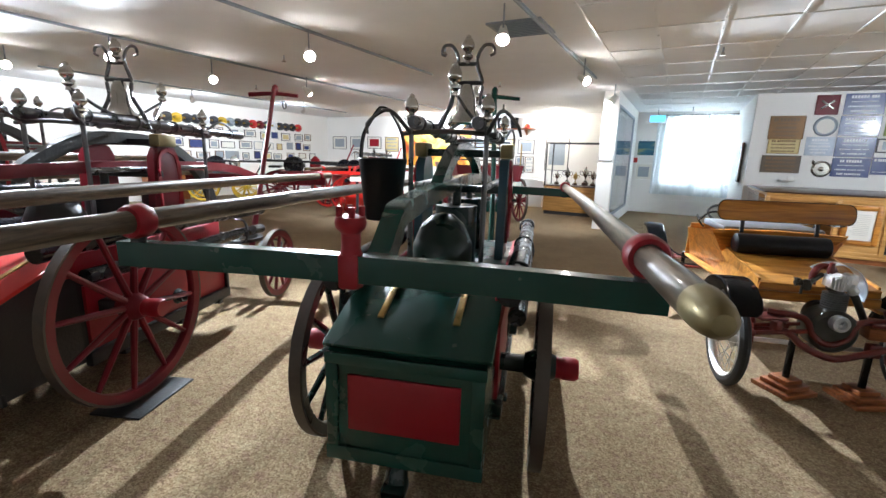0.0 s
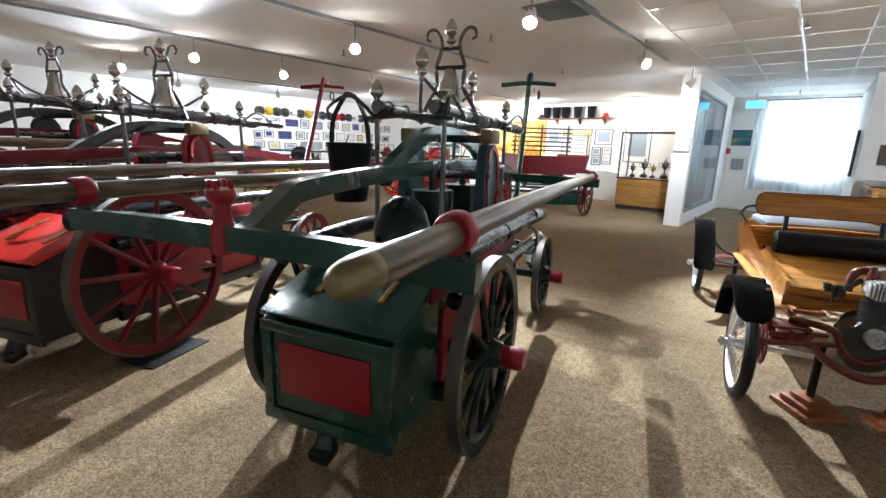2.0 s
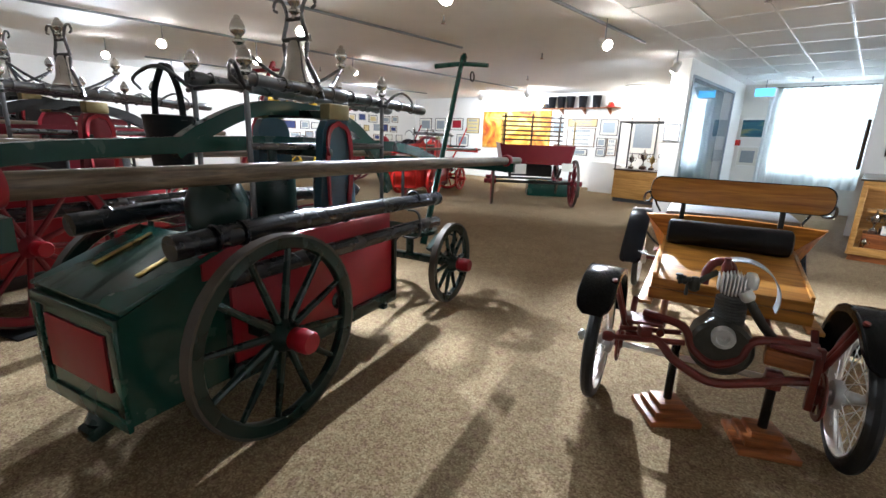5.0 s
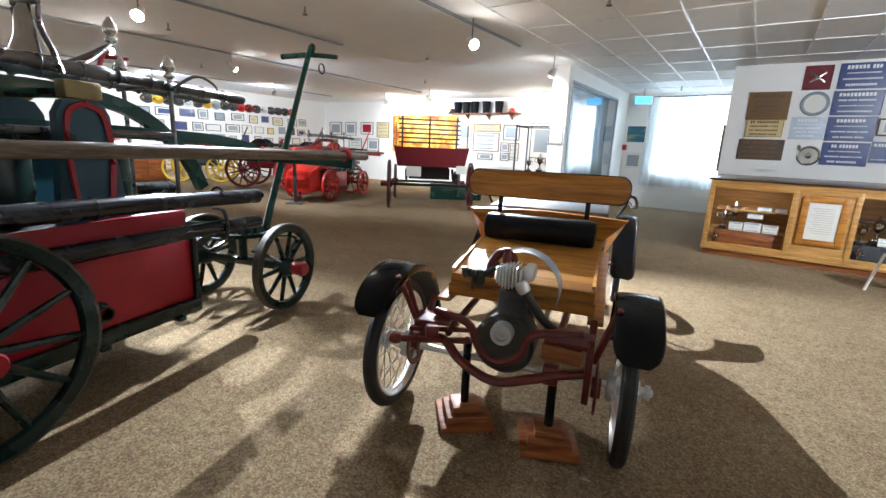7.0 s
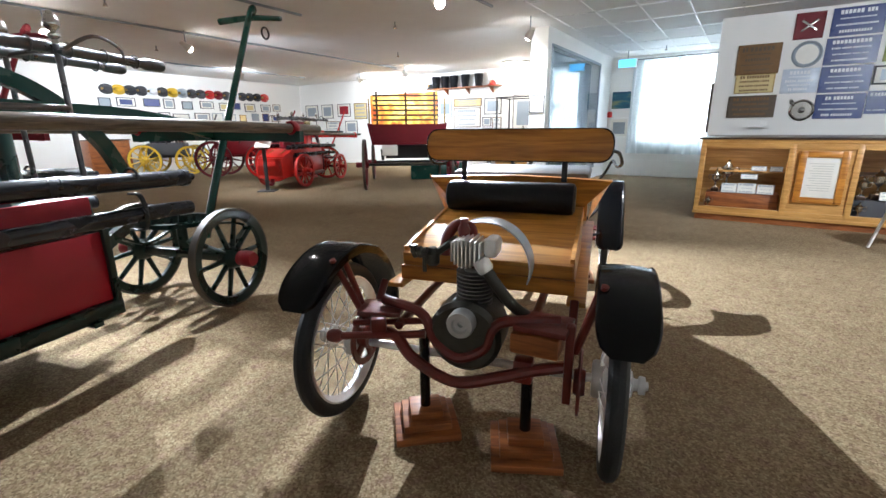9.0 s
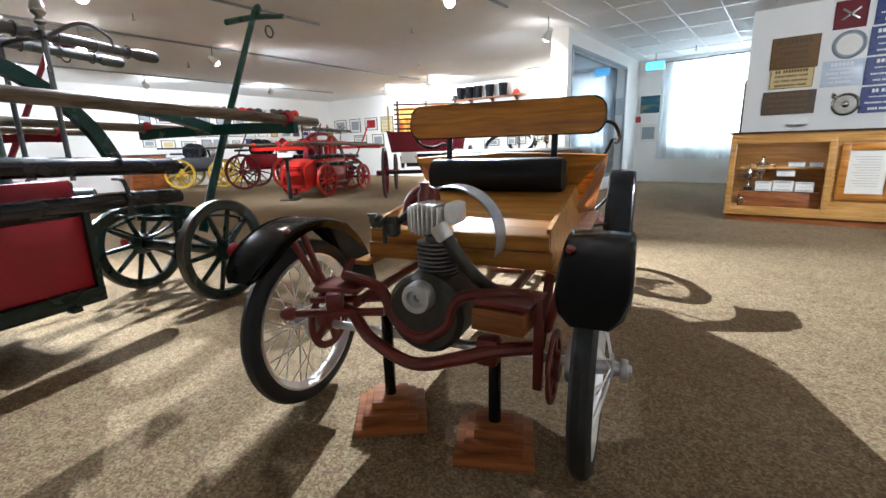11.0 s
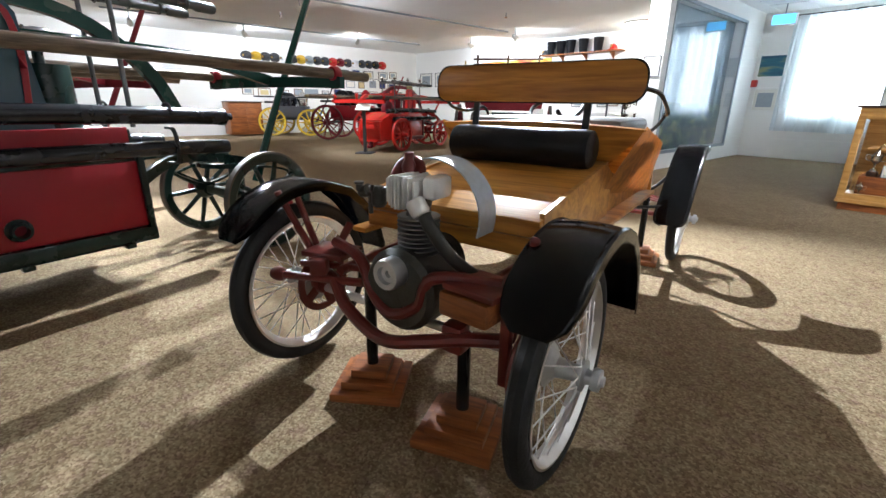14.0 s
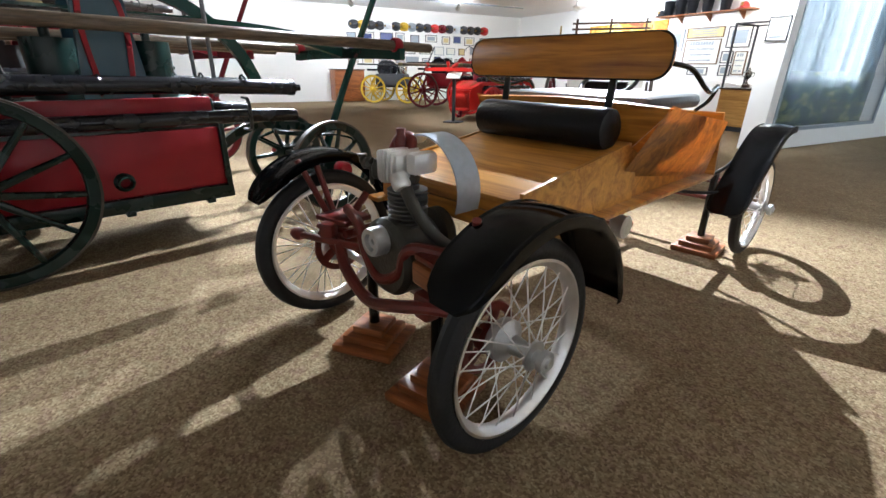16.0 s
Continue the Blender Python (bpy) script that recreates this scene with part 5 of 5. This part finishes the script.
for r, (z, h) in enumerate(((1.98, 0.3), (1.62, 0.28), (1.28, 0.26))):
    y = 7.5
    while y < 13.3:
        w = rnd.uniform(0.24, 0.5)
        dark = rnd.random() < 0.4
        picture("framed_picture", pose(-12.998, y + w / 2, z + rnd.uniform(-0.03, 0.03), 0, 0, 90), w, h * rnd.uniform(0.75, 1), rnd.choice([INK, BRONZE, INK, ZINC]),
                rnd.choice([ZINC, PAPER, NAVY, CREAM, ZINC]), "dark framed print on the helmet wall" if dark else "small framed print on the helmet wall", "picture", "helmet wall pictures", mat_m=None if dark else PAPER)
        y += w + rnd.uniform(0.06, 0.25)


# ---- display cases ----
def case_carcass():
    c = thing("display_case", pose(0, 0, 0), "long golden pine display case with glazed bays", "display case")
    x0, x1, y0, y1, z1 = 1.29, 5.9, 8.8, 11.06, 1.04
    xm, L, ym, D = (x0 + x1) / 2, x1 - x0, (y0 + y1) / 2, y1 - y0
    part("plinth", box(B(), (xm, ym + 0.02, 0.04), (L - 0.06, D - 0.05, 0.08)), REDWOOD, c)
    part("floor_board", box(B(), (xm, ym, 0.1), (L, D, 0.04), (0, 0, 0), 0.004), PINE, c)
    part("top_board", box(B(), (xm, ym, z1 - 0.035), (L - 0.01, D, 0.05), (0, 0, 0), 0.003), PINE, c)
    part("top_edge", box(B(), (xm - 0.005, ym - 0.01, z1), (L + 0.04, D + 0.03, 0.022), (0, 0, 0), 0.004), DARKWOOD, c, "dark top edge")
    part("back_board", box(B(), (xm, y0 + 0.78, 0.55), (L - 0.02, 0.02, 0.86)), PINE, c)
    for x in (x0 + 0.035, 2.24, 2.84, 3.95, 4.4, x1 - 0.03):
        part("post", box(B(), (x, y0 + 0.03, 0.55), (0.06, 0.055, 0.86), (0, 0, 0), 0.003), PINE, c)
    for z in (0.15, 0.95):
        part("rail", box(B(), (xm, y0 + 0.028, z), (L - 0.06, 0.05, 0.06), (0, 0, 0), 0.003), PINE, c)
    for a, b in ((2.27, 2.81), (3.98, 4.37)):
        part("panel", box(B(), ((a + b) / 2, y0 + 0.035, 0.55), (b - a, 0.02, 0.74)), PINE, c)
    for a, b in ((1.4, 2.21), (2.87, 3.92), (4.43, 5.74)):
        g = part("pane", box(B(), ((a + b) / 2, y0 + 0.02, 0.55), (b - a, 0.006, 0.74)), GLASS, c, "clear glass")
        g.visible_shadow = False
        part("shelf", box(B(), ((a + b) / 2, y0 + 0.5, 0.62), (b - a, 0.5, 0.016)), PINE if a < 2 else DARKWOOD, c)
        part("riser", box(B(), ((a + b) / 2, y0 + 0.33, 0.24), (b - a - 0.02, 0.35, 0.22), (0, 0, 0), 0.004), REDWOOD if a < 2 else INK, c)
    g = part("pane", box(B(), (x0 + 0.012, ym, 0.55), (0.006, D - 0.15, 0.74)), GLASS, c, "clear glass")
    g.visible_shadow = False
    return c


case_carcass()
# added fill lamp without a fitting, brightens the first bay under the top board
lamp("AREA", "case_fill_lamp", pose(1.8, 8.98, 0.97, 0, 0, 0), 2.2, WARM, (0.6, 0.05))
doc = picture("framed_document", pose(2.54, 8.822, 0.6), 0.45, 0.6, OAK, PAPER, "white document in a golden double oak frame", "picture", lip=0.07, depth=0.04)
for k in range(12):
    part("lettering", box(B(), (0.01 * (k % 3) - 0.01, -0.0225, 0.16 - 0.028 * k), (0.22 - 0.02 * (k % 3), 0.002, 0.007)), FAINT, doc)


def trophy(m, s, material, label):
    t = thing("trophy", m @ Matrix.Scale(s, 4), label, "trophy", "case trophies")
    part("base", box(B(), (0, 0, 0.03), (0.11, 0.11, 0.06), (0, 0, 0), 0.008), DARKWOOD, t)
    part("cup", lathe(B(), [(0, 0.06), (0.04, 0.06), (0.035, 0.075), (0.012, 0.1), (0.014, 0.15), (0.03, 0.17), (0.055, 0.2), (0.06, 0.27), (0.05, 0.28), (0.03, 0.3), (0.012, 0.33), (0.016, 0.35), (0, 0.36)], None, 18), material, t)
    for sx in (-1, 1):
        part("handle", tube(B(), [(sx * 0.055, 0, 0.26), (sx * 0.1, 0, 0.27), (sx * 0.1, 0, 0.21), (sx * 0.05, 0, 0.19)], 0.006, 0.006, 6, 4), material, t)
    return t


for x, y, z, s, mm in ((1.5, 9.03, 0.352, 0.8, PEWTER), (1.62, 9.13, 0.352, 1.15, PEWTER), (1.45, 8.9, 0.122, 0.5, PEWTER), (2.95, 8.98, 0.352, 0.75, PEWTER), (3.1, 9.08, 0.352, 1.0, PEWTER), (3.35, 9.03, 0.352, 0.8, PEWTER), (3.6, 9.08, 0.352, 1.0, BRASS), (2.95, 8.9, 0.122, 0.6, PEWTER), (4.6, 9.08, 0.352, 1, PEWTER), (5.0, 9.08, 0.352, 0.8, BRASS)):
    trophy(pose(x, y, z), s, mm, "silver cup trophy standing in the display case" if mm is PEWTER else "brass cup trophy standing in the display case")
for x, z, w, h in ((1.66, 0.415, 0.17, 0.12), (1.85, 0.42, 0.2, 0.13), (2.05, 0.415, 0.18, 0.12), (1.86, 0.56, 0.18, 0.07), (1.95, 0.665, 0.16, 0.06), (2.13, 0.665, 0.13, 0.06), (3.2, 0.41, 0.2, 0.1), (3.5, 0.66, 0.16, 0.06), (3.75, 0.41, 0.18, 0.1)):
    picture("display_card", pose(x, 8.94 + (0.1 if z > 0.5 else 0), z, -8, 0, 0), w, h, ZINC, PAPER, "small white display card in the case", "card", "display cards", bars=3, bar_m=ZINC, lip=0.006, depth=0.008)

# glass-topped cabinet behind the buggy
ic = thing("glass_cabinet", pose(-2.5, 12.2, 0), "black-framed glass cabinet on an orange pine base", "cabinet")
part("base", box(B(), (0, 0, 0.42), (1.4, 0.7, 0.66), (0, 0, 0), 0.006), PINE, ic)
part("plinth", box(B(), (0, 0, 0.045), (1.34, 0.64, 0.09)), INK, ic)
part("deck", box(B(), (0, 0, 0.765), (1.44, 0.74, 0.03), (0, 0, 0), 0.004), DARKWOOD, ic)
for x in (-0.69, 0.69):
    for y in (-0.34, 0.34):
        part("corner_post", box(B(), (x, y, 1.32), (0.03, 0.03, 1.08)), INK, ic)
for y in (-0.34, 0.34):
    part("top_rail", box(B(), (0, y, 1.875), (1.41, 0.03, 0.03)), INK, ic)
for x in (-0.69, 0.69):
    part("side_rail", box(B(), (x, 0, 1.874), (0.03, 0.65, 0.03)), INK, ic)
    g = part("pane", box(B(), (x, 0, 1.32), (0.005, 0.62, 1.06)), GLASS, ic)
    g.visible_shadow = False
g = part("pane", box(B(), (0, -0.34, 1.32), (1.34, 0.005, 1.06)), GLASS, ic)
g.visible_shadow = False
for x, y, s, mm in ((-0.45, 0, 1.0, PEWTER), (-0.2, 0.1, 1.3, PEWTER), (0.05, -0.05, 1.0, BRASS), (0.28, 0.1, 1.4, PEWTER), (0.5, 0, 1.1, PEWTER)):
    trophy(pose(-2.5 + x, 12.2 + y, 0.782), s, mm, "tall polished trophy in the glass cabinet")
bm = B()
prism(bm, [(-0.45, 0), (0.45, 0), (0.45, 0.78), (0.1, 0.84), (-0.45, 0.84)], 0.5, pose(-4.1, 13.6, 0))
solo("white_counter", bm, WHITE, "low white counter against the back wall", "counter")

# ---- red wagon ----
wg = thing("hose_wagon", pose(-3.89, 9.33, 0, 0, 0, 39), "dark red ladder wagon with slatted rack", "wagon")
for s in (-1, 1):
    spoked_wheel(0.5, 12, MAROON, WORNTYRE, wg, pose(s * 0.86, 0, 0.5), MAROON, MAROON, s, 0.05)
    spoked_wheel(0.42, 12, MAROON, WORNTYRE, wg, pose(s * 0.8, 2.0, 0.42), MAROON, MAROON, s, 0.05)
part("rear_axle", rod(B(), (-0.84, 0, 0.5), (0.84, 0, 0.5), 0.03), IRON, wg)
part("front_axle", rod(B(), (-0.78, 2.0, 0.42), (0.78, 2.0, 0.42), 0.03), IRON, wg)
bm = B()
prism(bm, [(-0.68, 0.9), (0.68, 0.9), (0.76, 1.3), (0.72, 1.3), (0.64, 0.94), (-0.64, 0.94), (-0.72, 1.3), (-0.76, 1.3)], 2.6, pose(0, 0.9, 0))
part("wagon_body", bm, MAROON, wg)
bm = B()
prism(bm, [(-0.64, 0.94), (0.64, 0.94), (0.72, 1.28), (-0.72, 1.28)], 0.03, pose(0, -0.37, 0))
part("tail_board", bm, MAROON, wg)
for s in (-1, 1):
    part("spring", tube(B(), [(s * 0.5, -0.4, 0.82), (s * 0.5, 0, 0.6), (s * 0.5, 0.4, 0.82)], 0, 0, 4, 5, (0.05, 0.03)), IRON, wg)
    part("rack_post", box(B(), (s * 0.62, 0.9, 1.6), (0.04, 0.05, 0.72), (0, 0, 0), 0.004), DARKWOOD, wg)
    part("lantern_post", rod(B(), (s * 0.72, -0.3, 1.25), (s * 0.72, -0.3, 1.75), 0.015), BRASS, wg)
part("rack_post", box(B(), (0, 0.92, 1.6), (0.04, 0.05, 0.72), (0, 0, 0), 0.004), DARKWOOD, wg)
for k in range(6):
    part("slat", box(B(), (0, 0.87, 1.38 + 0.1 * k), (1.4, 0.03, 0.035), (0, 0, 0), 0.004), DARKWOOD, wg)
part("under_box", box(B(), (0, 0.9, 0.72), (0.9, 1.0, 0.25), (0, 0, 0), 0.01), INK, wg)
part("notice_card", box(B(), (-0.35, -0.42, 0.8), (0.3, 0.01, 0.2), (0, 0, 0), 0.002), PAPER, wg)
part("notice_card", box(B(), (0.62, -0.42, 0.86), (0.22, 0.01, 0.16), (0, 0, 0), 0.002), PAPER, wg)
solo("green_chest", box(B(), (-4.6, 11.4, 0.2), (1.3, 0.6, 0.4), (0, 0, 39), 0.02), GREEN, "low dark green wooden chest on carpet", "chest")
bm = B()
lathe(bm, [(0, 0), (0.1, 0), (0.12, 0.22), (0.1, 0.22), (0.09, 0.02), (0, 0.02)], pose(-3.0, 12.9, 0), 16)
solo("red_bucket", bm, BRIGHTRED, "small bright red bucket on the carpet", "bucket")


def hose_carriage(m, R1, R2, L, wheel_m, body_m, label):
    t = thing("hose_carriage", m, label, "hose carriage", "far carriages")
    for s in (-1, 1):
        spoked_wheel(R1, 12, wheel_m, WORNTYRE, t, pose(s * 0.5, 0, R1), wheel_m, wheel_m, s, 0.045)
        spoked_wheel(R2, 10, wheel_m, WORNTYRE, t, pose(s * 0.45, L, R2), wheel_m, wheel_m, s, 0.045)
    part("rear_axle", rod(B(), (-0.48, 0, R1), (0.48, 0, R1), 0.025), IRON, t)
    part("front_axle", rod(B(), (-0.43, L, R2), (0.43, L, R2), 0.025), IRON, t)
    part("perch", box(B(), (0, L / 2, R1 + 0.08), (0.1, L, 0.08), (0, 0, 0), 0.01), body_m, t)
    part("body", box(B(), (0, L * 0.45, R1 + 0.28), (0.66, L * 0.85, 0.34), (0, 0, 0), 0.03), body_m, t)
    bm = B()
    lathe(bm, [(0, -0.28), (0.25, -0.28), (0.25, -0.25), (0.13, -0.24), (0.13, 0.24), (0.25, 0.25), (0.25, 0.28), (0, 0.28)], pose(0, L * 0.3, R1 + 0.6, 0, 90, 0), 22)
    part("reel", bm, HOSE, t, "dark hose reel")
    bm = B()
    lathe(bm, [(0, 0), (0.14, 0), (0.16, 0.2), (0.12, 0.34), (0.04, 0.42), (0, 0.43)], pose(0, L * 0.75, R1 + 0.44), 18)
    part("air_vessel", bm, PEWTER if body_m is INK else body_m, t)
    for s in (-1, 1):
        part("handle_rail", rod(B(), (s * 0.42, -0.5, R1 + 0.72), (s * 0.42, L + 0.5, R1 + 0.7), 0.022), IRON, t)
        part("rail_post", rod(B(), (s * 0.36, L * 0.5, R1 + 0.4), (s * 0.42, L * 0.5, R1 + 0.72), 0.015), IRON, t)
    part("seat", box(B(), (0, -0.1, R1 + 0.56), (0.6, 0.3, 0.06), (0, 0, 0), 0.02), LEATHER, t)
    part("draw_pole", tube(B(), [(0, L + 0.1, R2), (0, L + 0.5, R2 + 0.7), (0, L + 0.75, R2 + 1.25)], 0.025, 0.018, 8, 3), body_m, t)
    return t


hand_engine(pose(-6.45, 8.16, 0, 0, 0, 17.7), BRIGHTRED, MAROON, BRIGHTRED, BRIGHTRED, BRIGHTRED, BRIGHTRED, BRIGHTRED, BRIGHTRED, "bright red hand pump engine with spoked wheels", False, 0.9, False, 0.39)
hose_carriage(pose(-7.9, 8.95, 0, 0, 0, -22), 0.44, 0.4, 1.3, BRIGHTRED, BRIGHTRED, "bright red hose carriage with spoked wheels")
hose_carriage(pose(-9.95, 8.95, 0, 0, 0, -50), 0.47, 0.44, 1.3, MAROON, RED, "crimson hose carriage with spoked wheels")
hose_carriage(pose(-12.2, 8.2, 0, 0, 0, -38), 0.42, 0.4, 1.1, YELLOW, INK, "black steam pumper with bright yellow wheels")
cb = thing("wooden_cabinet", pose(-12.45, 7.3, 0, 0, 0, 90), "low reddish brown wooden cabinet by the wall", "cabinet")
part("cabinet_body", box(B(), (0, 0.1, 0.5), (0.95, 0.6, 0.92), (0, 0, 0), 0.01), REDWOOD, cb)
part("cabinet_top", box(B(), (0, 0.1, 0.975), (1.0, 0.66, 0.03), (0, 0, 0), 0.006), DARKWOOD, cb)
for s in (-1, 1):
    part("door", box(B(), (s * 0.23, -0.21, 0.5), (0.43, 0.02, 0.8), (0, 0, 0), 0.006), REDWOOD, cb)
st = thing("sign_stand", pose(-6.15, 7.62, 0, 0, 0, 40), "black post stand with a small sloping label", "stand")
part("foot", box(B(), (0, 0, 0.012), (0.34, 0.34, 0.024), (0, 0, 0), 0.005), INK, st)
part("post", box(B(), (0, 0, 0.46), (0.06, 0.06, 0.88), (0, 0, 0), 0.004), INK, st)
part("label_plate", box(B(), (0, -0.02, 0.92), (0.3, 0.2, 0.015), (35, 0, 0), 0.003), PAPER, st)
sl = thing("stool", pose(3.2, 7.9, 0, 0, 0, 20), "small chair with a blue seat and white legs", "stool")
part("seat", box(B(), (0, 0, 0.45), (0.38, 0.36, 0.05), (0, 0, 0), 0.02), NAVY, sl)
for sx in (-1, 1):
    for sy in (-1, 1):
        part("leg", rod(B(), (sx * 0.15, sy * 0.14, 0.43), (sx * 0.22, sy * 0.2, 0.0), 0.014), WHITE, sl)

# ---- ceiling fittings ----
def spot_head(eye, aim):
    t = thing("track_spot", Matrix.Translation(eye), "small white track spotlight on a ceiling track", "spotlight", "track spotlights")
    part("stem", rod(B(), (0, 0, 0), (0, 0, CEIL - eye[2]), 0.009), ZINC, t)
    m = (Vector(aim) - Vector(eye)).to_track_quat("Z", "Y").to_matrix().to_4x4()
    part("shade", lathe(B(), [(0, -0.1), (0.035, -0.1), (0.045, -0.04), (0.066, 0.07), (0.062, 0.07), (0.04, -0.02), (0, -0.06)], m, 16), WHITE, t)
    part("bulb", lathe(B(), [(0, 0.118), (0.024, 0.112), (0.042, 0.096), (0.05, 0.076), (0.05, 0.06), (0.045, 0.03)], m, 14), BULB, t, "glowing bulb")


for eye, aim, watts, cone in SPOTS:
    spot_head(eye, aim)
for k, (x, y0, y1) in enumerate(((-1.45, 1.0, 8.2), (-4.0, 0.5, 7.0), (-6.6, 1.0, 12.4), (4.6, 2.5, 9.0), (-10.5, 4.0, 12.5))):
    bm = B()
    box(bm, (x, (y0 + y1) / 2, CEIL - 0.02), (0.035, y1 - y0, 0.03), (0, 0, 0), 0.003)
    solo("light_track", bm, ZINC, "thin grey ceiling light track", "light track", "light tracks")
for x, y in ((0.3, 6.6), (-2.9, 5.4), (-3.2, 8.2), (2.9, 8.9), (-5.4, 5.0), (0.1, 13.2), (-5.0, 10.5), (1.8, 5.0), (-8.4, 7.0)):
    t = thing("sprinkler", pose(x, y, CEIL), "small metal ceiling sprinkler", "sprinkler", "sprinklers")
    part("pipe", rod(B(), (0, 0, 0), (0, 0, -0.06), 0.012), ZINC, t)
    part("rose", lathe(B(), [(0, -0.06), (0.02, -0.062), (0.022, -0.085), (0.034, -0.09), (0.034, -0.094), (0, -0.096)], None, 14), PEWTER, t)
dm = thing("dome_light", pose(-3.5, 13.5, CEIL), "round flush ceiling dome light", "ceiling light")
part("rim", lathe(B(), [(0.36, 0.0), (0.37, -0.02), (0.35, -0.03), (0.34, -0.02)], None, 36), WHITE, dm)
part("diffuser", lathe(B(), [(0.345, -0.02), (0.28, -0.06), (0.15, -0.085), (0, -0.092)], None, 36), DOME, dm)
ex = thing("exit_sign", pose(-0.7, 13.4, CEIL), "blue-lit hanging exit sign near the window", "sign")
part("stem", rod(B(), (0, 0, 0), (0, 0, -0.2), 0.01), ZINC, ex)
part("housing", box(B(), (0, 0, -0.27), (0.4, 0.07, 0.2), (0, 0, 0), 0.01), WHITE, ex)
part("lit_face", box(B(), (0, -0.037, -0.27), (0.36, 0.008, 0.16)), EXIT, ex, "glowing blue face")
bm = B()
box(bm, (-1.7, 4.9, CEIL - 0.01), (0.6, 0.6, 0.02), (0, 0, 0), 0.004)
for k in range(9):
    box(bm, (-1.7, 4.66 + 0.06 * k, CEIL - 0.024), (0.52, 0.02, 0.008), (25, 0, 0))
solo("ceiling_vent", bm, ZINC, "square grey slatted ceiling vent", "vent")
tl = thing("gauge_panel", pose(1.15, 11.3, 0, 0, 0, 0), "tall narrow dark board leaning by the passage corner", "board")
part("board", box(B(), (0.0, 0.55, 1.5), (0.05, 0.35, 0.85), (0, 0, 0), 0.008), DARKWOOD, tl)
